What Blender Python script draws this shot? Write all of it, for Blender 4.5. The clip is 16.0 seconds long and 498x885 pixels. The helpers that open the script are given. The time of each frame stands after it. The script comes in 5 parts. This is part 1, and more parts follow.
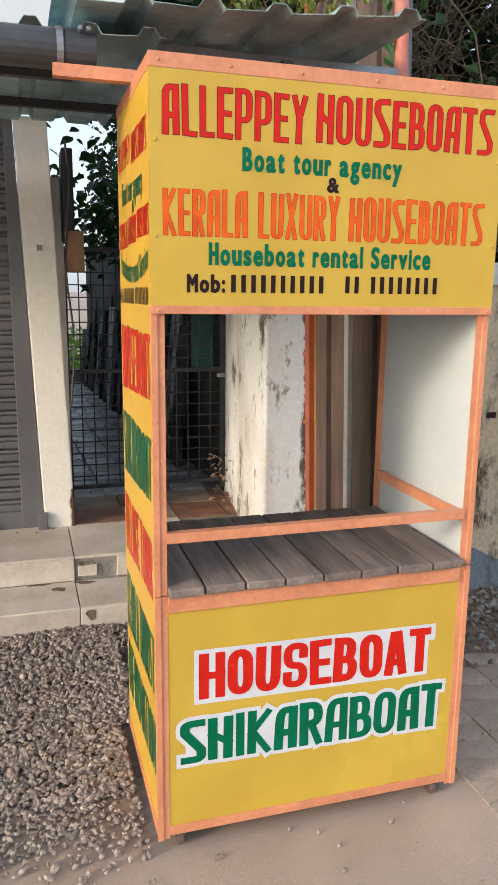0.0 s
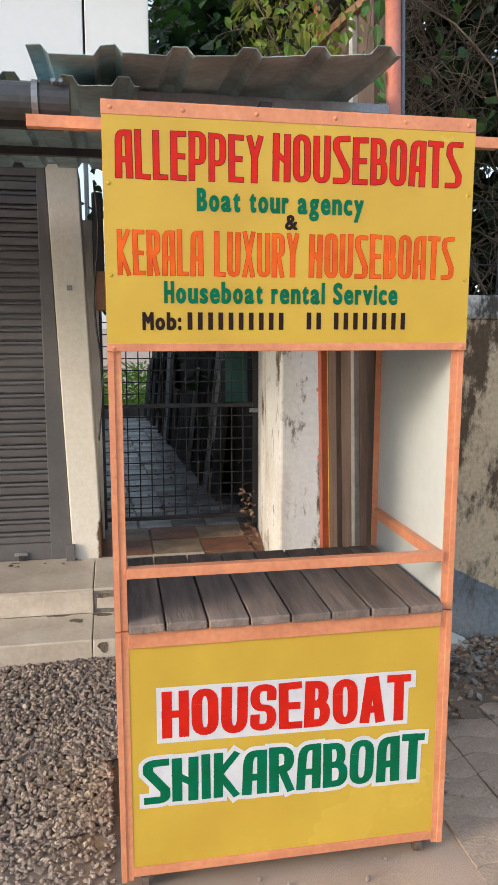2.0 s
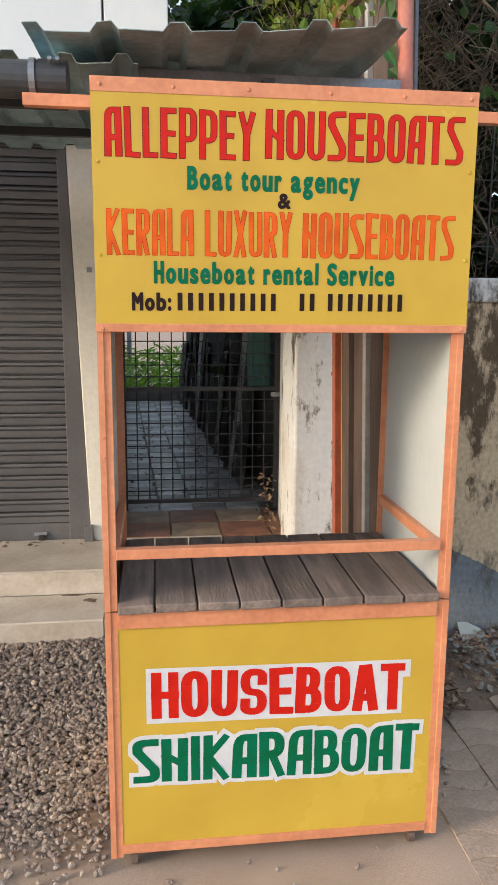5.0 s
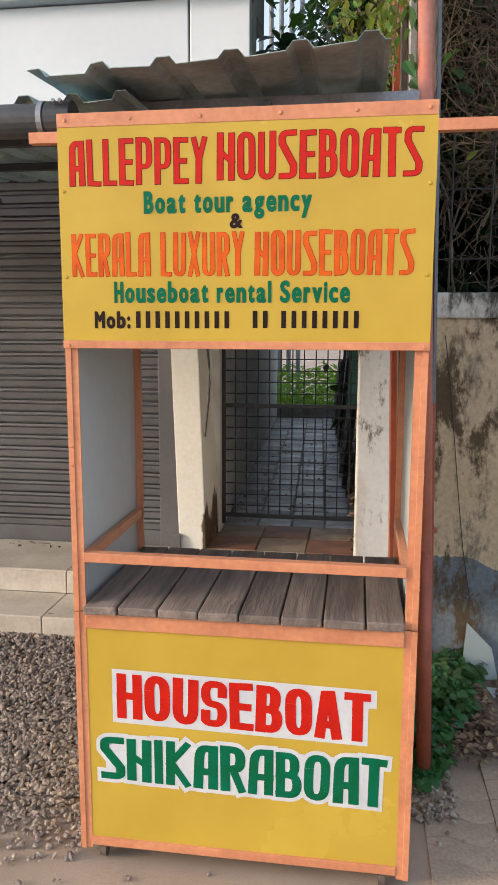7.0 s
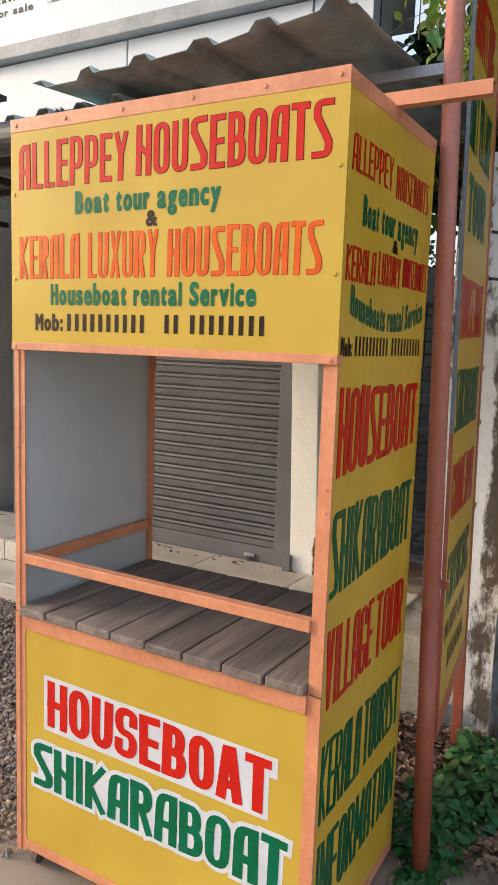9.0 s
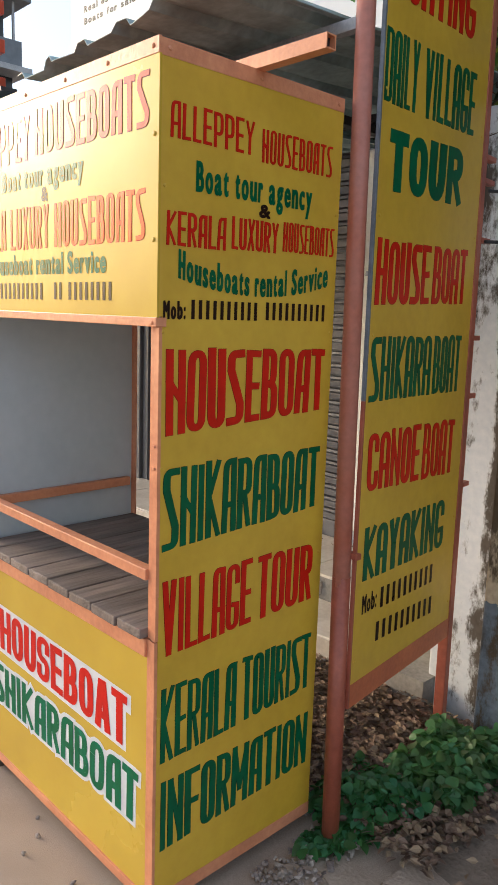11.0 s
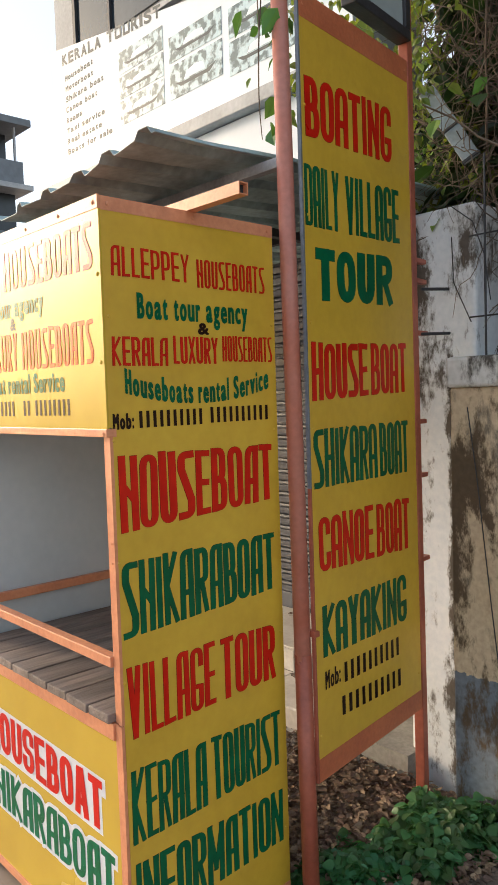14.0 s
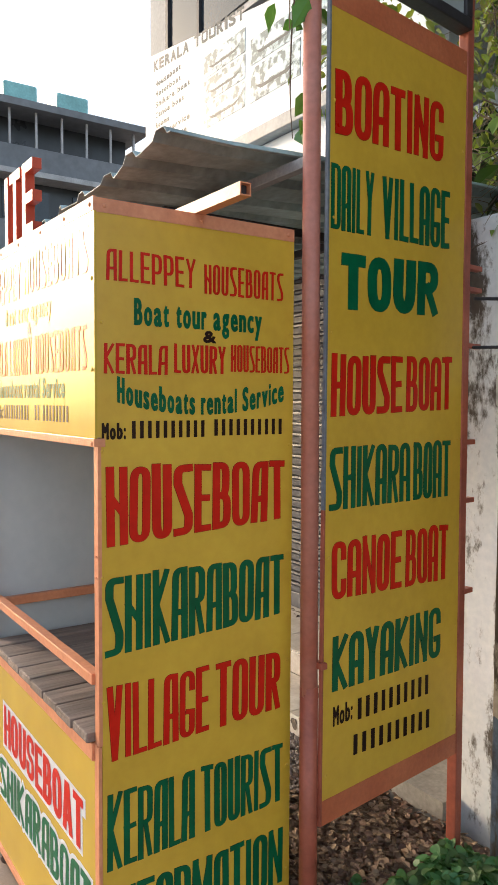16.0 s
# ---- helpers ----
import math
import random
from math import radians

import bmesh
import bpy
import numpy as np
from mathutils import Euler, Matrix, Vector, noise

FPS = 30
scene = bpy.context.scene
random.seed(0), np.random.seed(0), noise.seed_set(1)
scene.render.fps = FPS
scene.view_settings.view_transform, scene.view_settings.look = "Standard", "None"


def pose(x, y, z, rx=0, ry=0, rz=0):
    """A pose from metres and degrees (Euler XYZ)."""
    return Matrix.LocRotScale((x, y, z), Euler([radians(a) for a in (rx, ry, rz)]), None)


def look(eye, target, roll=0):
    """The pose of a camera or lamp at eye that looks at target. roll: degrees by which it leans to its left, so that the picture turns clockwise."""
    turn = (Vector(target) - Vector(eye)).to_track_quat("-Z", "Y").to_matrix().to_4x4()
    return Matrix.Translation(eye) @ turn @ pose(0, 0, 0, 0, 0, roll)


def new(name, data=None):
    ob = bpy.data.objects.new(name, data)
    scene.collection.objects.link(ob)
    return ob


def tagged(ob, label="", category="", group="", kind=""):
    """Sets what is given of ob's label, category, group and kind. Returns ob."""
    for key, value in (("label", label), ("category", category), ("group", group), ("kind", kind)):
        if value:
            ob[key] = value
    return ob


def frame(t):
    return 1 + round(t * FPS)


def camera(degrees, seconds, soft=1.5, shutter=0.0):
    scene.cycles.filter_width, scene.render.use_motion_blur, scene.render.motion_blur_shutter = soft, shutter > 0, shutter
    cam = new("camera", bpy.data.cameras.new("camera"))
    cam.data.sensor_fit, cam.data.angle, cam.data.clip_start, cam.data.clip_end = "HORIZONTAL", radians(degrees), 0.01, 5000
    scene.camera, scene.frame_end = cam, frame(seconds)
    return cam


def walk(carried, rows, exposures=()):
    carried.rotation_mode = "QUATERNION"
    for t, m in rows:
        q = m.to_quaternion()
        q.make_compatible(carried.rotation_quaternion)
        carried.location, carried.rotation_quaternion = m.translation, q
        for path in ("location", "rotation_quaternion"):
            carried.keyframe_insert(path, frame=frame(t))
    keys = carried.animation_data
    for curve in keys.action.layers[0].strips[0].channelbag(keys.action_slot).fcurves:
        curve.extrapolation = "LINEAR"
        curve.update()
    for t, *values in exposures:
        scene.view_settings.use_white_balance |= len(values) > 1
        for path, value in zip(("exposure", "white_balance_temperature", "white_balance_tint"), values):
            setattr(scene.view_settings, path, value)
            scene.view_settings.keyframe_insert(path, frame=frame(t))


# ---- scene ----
cam = camera(37.0, 16.0)
PATH = [
    (0, (-0.296, -1.777, 1.515), (0.273, 0.099, 1.117), 0.7),
    (0.5, (-0.141, -1.812, 1.502), (0.388, 0.082, 1.137), 1.1),
    (1, (-0.048, -1.799, 1.513), (0.374, 0.129, 1.19), 2.0),
    (1.5, (-0.003, -1.837, 1.521), (0.385, 0.101, 1.221), 1.2),
    (2, (0.008, -1.84, 1.521), (0.364, 0.104, 1.212), 0.1),
    (2.5, (0.028, -1.831, 1.52), (0.405, 0.108, 1.206), -0.3),
    (3, (0.043, -1.825, 1.519), (0.427, 0.112, 1.2), -0.1),
    (3.5, (0.061, -1.823, 1.52), (0.438, 0.114, 1.191), -0.7),
    (4, (0.07, -1.824, 1.515), (0.438, 0.111, 1.169), -0.8),
    (6.5, (0.53, -1.864, 1.512), (0.375, 0.099, 1.164), 1.1),
    (7, (0.748, -1.861, 1.511), (0.467, 0.096, 1.209), 0.2),
    (7.5, (0.924, -1.746, 1.501), (0.519, 0.195, 1.239), 1.2),
    (8, (1.12, -1.663, 1.501), (0.439, 0.196, 1.219), 0.3),
    (8.5, (1.346, -1.589, 1.499), (0.465, 0.189, 1.248), 1.0),
    (9, (1.523, -1.402, 1.498), (0.538, 0.318, 1.233), 2.0),
    (11.5, (2.308, -0.944, 1.496), (0.819, 0.354, 1.184), 1.0),
    (12, (2.345, -0.957, 1.519), (0.872, 0.38, 1.31), -0.7),
    (12.5, (2.369, -0.953, 1.525), (0.901, 0.39, 1.316), -0.8),
    (13, (2.399, -0.951, 1.537), (0.956, 0.424, 1.363), -1.0),
    (13.5, (2.431, -0.959, 1.543), (0.983, 0.414, 1.401), -1.8),
    (14, (2.464, -0.963, 1.549), (0.995, 0.387, 1.424), -1.8),
    (14.5, (2.504, -0.957, 1.544), (1.044, 0.401, 1.386), -1.3),
    (15, (2.512, -0.894, 1.538), (1.022, 0.43, 1.382), -1.7),
    (15.5, (2.501, -0.769, 1.551), (0.922, 0.452, 1.425), 0.3),
    (16, (2.549, -0.673, 1.567), (0.893, 0.444, 1.458), 0.3),
]
walk(cam, [(t, look(eye, target, roll)) for t, eye, target, roll in PATH], exposures=((0, 0.27, 5750, 9), (3, 0.22, 5850, 9), (9, 0.20, 6000, 10), (11.5, 0.14, 5950, 10), (14, 0.27, 6200, 9), (16, 0.36, 6150, 10)))

# ---- world, sun, exposure ----
world = bpy.data.worlds.new("sky")
scene.world = world
world.use_nodes = True
wn = world.node_tree
sky = wn.nodes.new("ShaderNodeTexSky")
sky.sky_type = "NISHITA"
sky.sun_disc = False
sky.sun_elevation = radians(16)
sky.sun_rotation = radians(248)
sky.air_density, sky.dust_density, sky.ozone_density = 1.0, 2.5, 0.6
haze = wn.nodes.new("ShaderNodeMixRGB")
haze.blend_type = "ADD"
haze.inputs[0].default_value = 1.0
haze.inputs[2].default_value = (3.1, 3.1, 3.15, 1)
wn.links.new(sky.outputs[0], haze.inputs[1])
wn.links.new(haze.outputs[0], wn.nodes["Background"].inputs[0])
wn.nodes["Background"].inputs[1].default_value = 0.15
sun = new("sun", bpy.data.lights.new("sun", "SUN"))
sun.data.energy, sun.data.angle, sun.data.color = 2.0, radians(11.0), (1.0, 0.74, 0.50)
sun.matrix_world = look((-9.2, -3.6, 2.83), (0, 0, 0))


# ---- materials ----
def mat(name, base, rough=0.6, metal=0.0, dark=None, scale=6.0, fine=60.0, bump=0.15, mix=0.5, spec=0.5, coords="Object", lo=0.35, hi=0.7, vary=0.0, stretch=None):
    """Two-scale procedural surface: broad stains towards the second colour, fine grain, relief."""
    m = bpy.data.materials.new(name)
    m.use_nodes = True
    n, l = m.node_tree.nodes, m.node_tree.links
    b = n["Principled BSDF"]
    tc = n.new("ShaderNodeTexCoord")
    big, small = n.new("ShaderNodeTexNoise"), n.new("ShaderNodeTexNoise")
    big.inputs["Scale"].default_value, big.inputs["Detail"].default_value = scale, 6
    small.inputs["Scale"].default_value, small.inputs["Detail"].default_value = fine, 4
    where = tc.outputs[coords]
    if stretch:
        mp = n.new("ShaderNodeMapping")
        mp.inputs["Scale"].default_value = stretch
        l.new(where, mp.inputs["Vector"])
        where = mp.outputs[0]
    for t in (big, small):
        l.new(where, t.inputs["Vector"])
    ramp = n.new("ShaderNodeValToRGB")
    ramp.color_ramp.elements[0].position, ramp.color_ramp.elements[1].position = lo, hi
    dark = dark or tuple(c * 0.72 for c in base)
    ramp.color_ramp.elements[0].color, ramp.color_ramp.elements[1].color = (*dark, 1), (*base, 1)
    l.new(big.outputs["Fac"], ramp.inputs["Fac"])
    mx = n.new("ShaderNodeMixRGB")
    mx.blend_type = "OVERLAY"
    mx.inputs["Fac"].default_value = mix * 0.6
    l.new(ramp.outputs["Color"], mx.inputs[1])
    l.new(small.outputs["Fac"], mx.inputs[2])
    out = mx.outputs[0]
    if vary:
        info, hsv, mr = n.new("ShaderNodeObjectInfo"), n.new("ShaderNodeHueSaturation"), n.new("ShaderNodeMapRange")
        l.new(info.outputs["Random"], mr.inputs["Value"])
        mr.inputs["To Min"].default_value, mr.inputs["To Max"].default_value = 1 - vary, 1 + vary
        l.new(mr.outputs[0], hsv.inputs["Value"])
        l.new(out, hsv.inputs["Color"])
        out = hsv.outputs[0]
    l.new(out, b.inputs["Base Color"])
    rr = n.new("ShaderNodeMapRange")
    rr.inputs["To Min"].default_value, rr.inputs["To Max"].default_value = max(0.03, rough - 0.1), min(1, rough + 0.1)
    l.new(big.outputs["Fac"], rr.inputs["Value"])
    l.new(rr.outputs[0], b.inputs["Roughness"])
    b.inputs["Metallic"].default_value = metal
    b.inputs["Specular IOR Level"].default_value = spec
    if bump:
        bp = n.new("ShaderNodeBump")
        bp.inputs["Strength"].default_value, bp.inputs["Distance"].default_value = bump, 0.01
        l.new(small.outputs["Fac"], bp.inputs["Height"])
        l.new(bp.outputs[0], b.inputs["Normal"])
    return m


def islands(m, amount=0.3, hue=0.03):
    """Vary a joined material piece by piece."""
    n, l = m.node_tree.nodes, m.node_tree.links
    b = n["Principled BSDF"]
    src = b.inputs["Base Color"].links[0].from_socket
    geo, hsv, mr, mh = n.new("ShaderNodeNewGeometry"), n.new("ShaderNodeHueSaturation"), n.new("ShaderNodeMapRange"), n.new("ShaderNodeMapRange")
    l.new(geo.outputs["Random Per Island"], mr.inputs["Value"])
    l.new(geo.outputs["Random Per Island"], mh.inputs["Value"])
    mr.inputs["To Min"].default_value, mr.inputs["To Max"].default_value = 1 - amount, 1 + amount
    mh.inputs["To Min"].default_value, mh.inputs["To Max"].default_value = 0.5 - hue, 0.5 + hue
    l.new(mr.outputs[0], hsv.inputs["Value"])
    l.new(mh.outputs[0], hsv.inputs["Hue"])
    l.new(src, hsv.inputs["Color"])
    l.new(hsv.outputs[0], b.inputs["Base Color"])
    return m


def leafmat(name, base, dark):
    m = islands(mat(name, base, 0.45, dark=dark, scale=9, fine=40, bump=0.1), 0.45, 0.04)
    b = m.node_tree.nodes["Principled BSDF"]
    b.inputs["Subsurface Weight"].default_value = 0.0
    tr, ad = m.node_tree.nodes.new("ShaderNodeBsdfTranslucent"), m.node_tree.nodes.new("ShaderNodeMixShader")
    tr.inputs[0].default_value = (base[0] * 1.6, base[1] * 1.7, base[2] * 0.8, 1)
    ad.inputs[0].default_value = 0.3
    l = m.node_tree.links
    l.new(b.outputs[0], ad.inputs[1])
    l.new(tr.outputs[0], ad.inputs[2])
    l.new(ad.outputs[0], m.node_tree.nodes["Material Output"].inputs[0])
    return m


YELLOW = mat("yellow_enamel", (0.60, 0.42, 0.055), 0.25, dark=(0.53, 0.36, 0.045), scale=2.6, fine=6, bump=0.05, mix=0.2, spec=0.34)
YELLOW_OLD = mat("yellow_enamel_worn", (0.66, 0.43, 0.042), 0.34, dark=(0.57, 0.36, 0.034), scale=3.5, fine=30, bump=0.05, mix=0.25)
SALMON = mat("salmon_paint", (0.70, 0.30, 0.155), 0.38, dark=(0.57, 0.23, 0.12), scale=9, fine=70, bump=0.12, mix=0.45)
OXIDE = mat("orange_oxide_paint", (0.56, 0.175, 0.075), 0.42, dark=(0.44, 0.12, 0.05), scale=8, fine=70, bump=0.08, mix=0.35)
BROWNRED = mat("red_oxide_paint", (0.42, 0.115, 0.065), 0.42, dark=(0.28, 0.075, 0.045), scale=8, fine=70, bump=0.12, mix=0.4)
PINKPOLE = mat("faded_salmon_paint", (0.44, 0.19, 0.145), 0.4, dark=(0.42, 0.13, 0.08), scale=4, fine=60, bump=0.08, mix=0.35)
LINING = mat("pale_lining_sheet", (0.56, 0.62, 0.66), 0.4, dark=(0.50, 0.56, 0.60), scale=3, fine=30, bump=0.03, mix=0.15)
PLANK = mat("weathered_plank", (0.25, 0.198, 0.17), 0.75, dark=(0.125, 0.10, 0.086), scale=4, fine=14, bump=0.5, mix=0.5, vary=0.2, stretch=(6, 0.7, 6), lo=0.32, hi=0.66)
RED = mat("red_sign_paint", (0.60, 0.016, 0.005), 0.32, dark=(0.52, 0.012, 0.005), scale=14, fine=60, bump=0.03, mix=0.25, spec=0.22)
BLACKGREEN = mat("blackish_green_sign_paint", (0.002, 0.04, 0.018), 0.4, scale=14, fine=60, bump=0.0, mix=0.2, spec=0.22)
DKRED = mat("dark_red_sign_paint", (0.20, 0.012, 0.008), 0.32, scale=14, fine=60, bump=0.0, mix=0.2, spec=0.22)
ORANGE = mat("orange_sign_paint", (0.78, 0.135, 0.006), 0.32, dark=(0.60, 0.085, 0.005), scale=14, fine=60, bump=0.03, mix=0.2, spec=0.22)
GREEN = mat("green_sign_paint", (0.002, 0.15, 0.078), 0.32, dark=(0.003, 0.12, 0.046), scale=14, fine=60, bump=0.03, mix=0.25, spec=0.22)
DKGREEN = mat("dark_green_sign_paint", (0.003, 0.125, 0.05), 0.32, dark=(0.002, 0.09, 0.036), scale=14, fine=60, bump=0.03, mix=0.25, spec=0.22)
BLACK = mat("dark_brown_sign_paint", (0.022, 0.008, 0.006), 0.32, scale=14, fine=60, bump=0.02, mix=0.2, spec=0.22)
WHITEP = mat("white_sign_paint", (0.68, 0.70, 0.74), 0.4, dark=(0.60, 0.62, 0.67), scale=8, fine=60, bump=0.03, mix=0.2)
STEEL = mat("dull_steel", (0.35, 0.37, 0.40), 0.45, 0.7, scale=10, fine=80, bump=0.05)
BLUESTRIP = mat("blue_grey_edging", (0.17, 0.20, 0.235), 0.4, scale=10, fine=80, bump=0.04)
DARKSTEEL = mat("dark_steel", (0.05, 0.05, 0.055), 0.5, 0.3, scale=10, fine=60, bump=0.1)
ROOFSHEET = mat("weathered_roof_sheet", (0.41, 0.57, 0.61), 0.5, 0.0, dark=(0.19, 0.27, 0.29), scale=5, fine=40, bump=0.15, mix=0.5)
GUTTER = mat("grey_plastic_gutter", (0.06, 0.066, 0.075), 0.4, dark=(0.04, 0.043, 0.05), scale=5, fine=40, bump=0.04)
SHUTTER = mat("grey_shutter_paint", (0.14, 0.14, 0.15), 0.42, dark=(0.10, 0.10, 0.11), scale=3, fine=50, bump=0.05, mix=0.25)
PANELW = mat("white_cladding_panel", (0.74, 0.77, 0.80), 0.35, dark=(0.66, 0.69, 0.73), scale=1.5, fine=30, bump=0.02, mix=0.12)
LEDGE = mat("grey_ledge", (0.42, 0.43, 0.44), 0.5, scale=4, fine=40, bump=0.05)
TILE = mat("pale_step_tile", (0.66, 0.62, 0.56), 0.45, dark=(0.48, 0.43, 0.37), scale=4, fine=50, bump=0.06, mix=0.4, vary=0.06)
TERRA = mat("terracotta_tile", (0.27, 0.125, 0.08), 0.55, dark=(0.12, 0.065, 0.045), scale=8, fine=50, bump=0.1, mix=0.5, vary=0.2)
CREAM = mat("cream_tile", (0.38, 0.30, 0.22), 0.55, dark=(0.18, 0.135, 0.10), scale=8, fine=50, bump=0.1, mix=0.5, vary=0.2)
CONCRETE = mat("rough_concrete", (0.36, 0.34, 0.31), 0.85, dark=(0.20, 0.19, 0.17), scale=5, fine=60, bump=0.3, mix=0.6)
SLAB = mat("passage_slab", (0.52, 0.52, 0.54), 0.40, dark=(0.17, 0.165, 0.16), scale=5, fine=50, bump=0.2, mix=0.6, vary=0.2)
# Dark slab colour, deepened further to carry the gloom of the passage.
DARKSLAB = mat("shade_dark_slab", (0.06, 0.055, 0.05), 0.8, dark=(0.016, 0.016, 0.015), scale=4, fine=40, bump=0.3, mix=0.6, vary=0.3)
SAND = mat("dusty_sand", (0.45, 0.355, 0.28), 0.9, dark=(0.33, 0.255, 0.195), scale=1.7, fine=300, bump=0.16, mix=0.8, coords="Object")
GRAVEL = islands(mat("crushed_stone", (0.40, 0.335, 0.295), 0.85, dark=(0.23, 0.19, 0.165), scale=30, fine=150, bump=0.3, mix=0.5), 0.4, 0.02)
GLASSY = mat("pale_glass_pane", (0.42, 0.49, 0.49), 0.12, scale=3, fine=30, bump=0.0, mix=0.1)
LEAF = leafmat("green_leaf", (0.075, 0.165, 0.045), (0.03, 0.09, 0.028))
LEAFY = leafmat("yellow_green_leaf", (0.21, 0.25, 0.045), (0.08, 0.14, 0.025))
# Darker than the other leaves: shade inside the foliage is in this colour.
LEAFD = leafmat("dark_leaf_with_shade", (0.024, 0.052, 0.016), (0.008, 0.02, 0.007))
TWIG = islands(mat("dry_vine_stem", (0.19, 0.145, 0.105), 0.85, dark=(0.085, 0.064, 0.046), scale=10, fine=60, bump=0.3), 0.45, 0.01)
LITTER = islands(mat("dead_leaf", (0.27, 0.19, 0.135), 0.8, dark=(0.15, 0.09, 0.055), scale=20, fine=60, bump=0.2), 0.5, 0.02)
SOIL = mat("dark_soil", (0.25, 0.195, 0.15), 0.95, scale=6, fine=80, bump=0.5)
GRASS = leafmat("sunlit_grass", (0.16, 0.28, 0.04), (0.07, 0.15, 0.02))
FLOWER = mat("violet_flower", (0.36, 0.25, 0.62), 0.5, scale=20, fine=60, bump=0.02)
FARGREY = mat("far_grey_facade", (0.20, 0.22, 0.24), 0.7, dark=(0.14, 0.155, 0.17), scale=0.6, fine=6, bump=0.1)
FARDARK = mat("far_shaded_opening", (0.035, 0.04, 0.045), 0.3, scale=1, fine=6, bump=0.0)
CYAN = mat("cyan_water_tank", (0.25, 0.55, 0.55), 0.4, scale=2, fine=20, bump=0.0)
LETTER3D = mat("orange_red_letter", (0.62, 0.085, 0.04), 0.35, scale=8, fine=60, bump=0.03, mix=0.2)
POSTER = mat("faded_poster", (0.80, 0.84, 0.86), 0.4, dark=(0.70, 0.77, 0.80), scale=1.3, fine=30, bump=0.0, mix=0.12)
PICTURE = mat("faded_photo_print", (0.48, 0.62, 0.66), 0.4, dark=(0.09, 0.14, 0.15), scale=22, fine=60, bump=0.0, mix=0.6, lo=0.44, hi=0.55)
PRINT = mat("grey_print", (0.035, 0.055, 0.06), 0.5, scale=9, fine=40, bump=0.0)
BUILD = mat("pale_building_render", (0.58, 0.58, 0.56), 0.8, dark=(0.45, 0.45, 0.44), scale=1.5, fine=40, bump=0.15, mix=0.4)
RUST = mat("rusty_timber", (0.30, 0.17, 0.10), 0.7, scale=8, fine=50, bump=0.2)
TEAL = mat("faded_teal_sheet", (0.035, 0.13, 0.125), 0.5, scale=4, fine=40, bump=0.05)
ZINC = mat("weathered_zinc_strip", (0.36, 0.42, 0.44), 0.5, 0.2, dark=(0.22, 0.26, 0.27), scale=12, fine=60, bump=0.1)
BACKBOARD = mat("brown_backing_board", (0.135, 0.10, 0.09), 0.7, dark=(0.075, 0.056, 0.05), scale=5, fine=30, bump=0.2, stretch=(6, 6, 0.6))
CASTER = mat("rusty_grey_caster", (0.16, 0.12, 0.10), 0.6, 0.2, dark=(0.09, 0.065, 0.05), scale=30, fine=90, bump=0.2)
GLASSDARK = mat("dark_window_glass", (0.03, 0.04, 0.05), 0.08, scale=2, fine=20, bump=0.0)


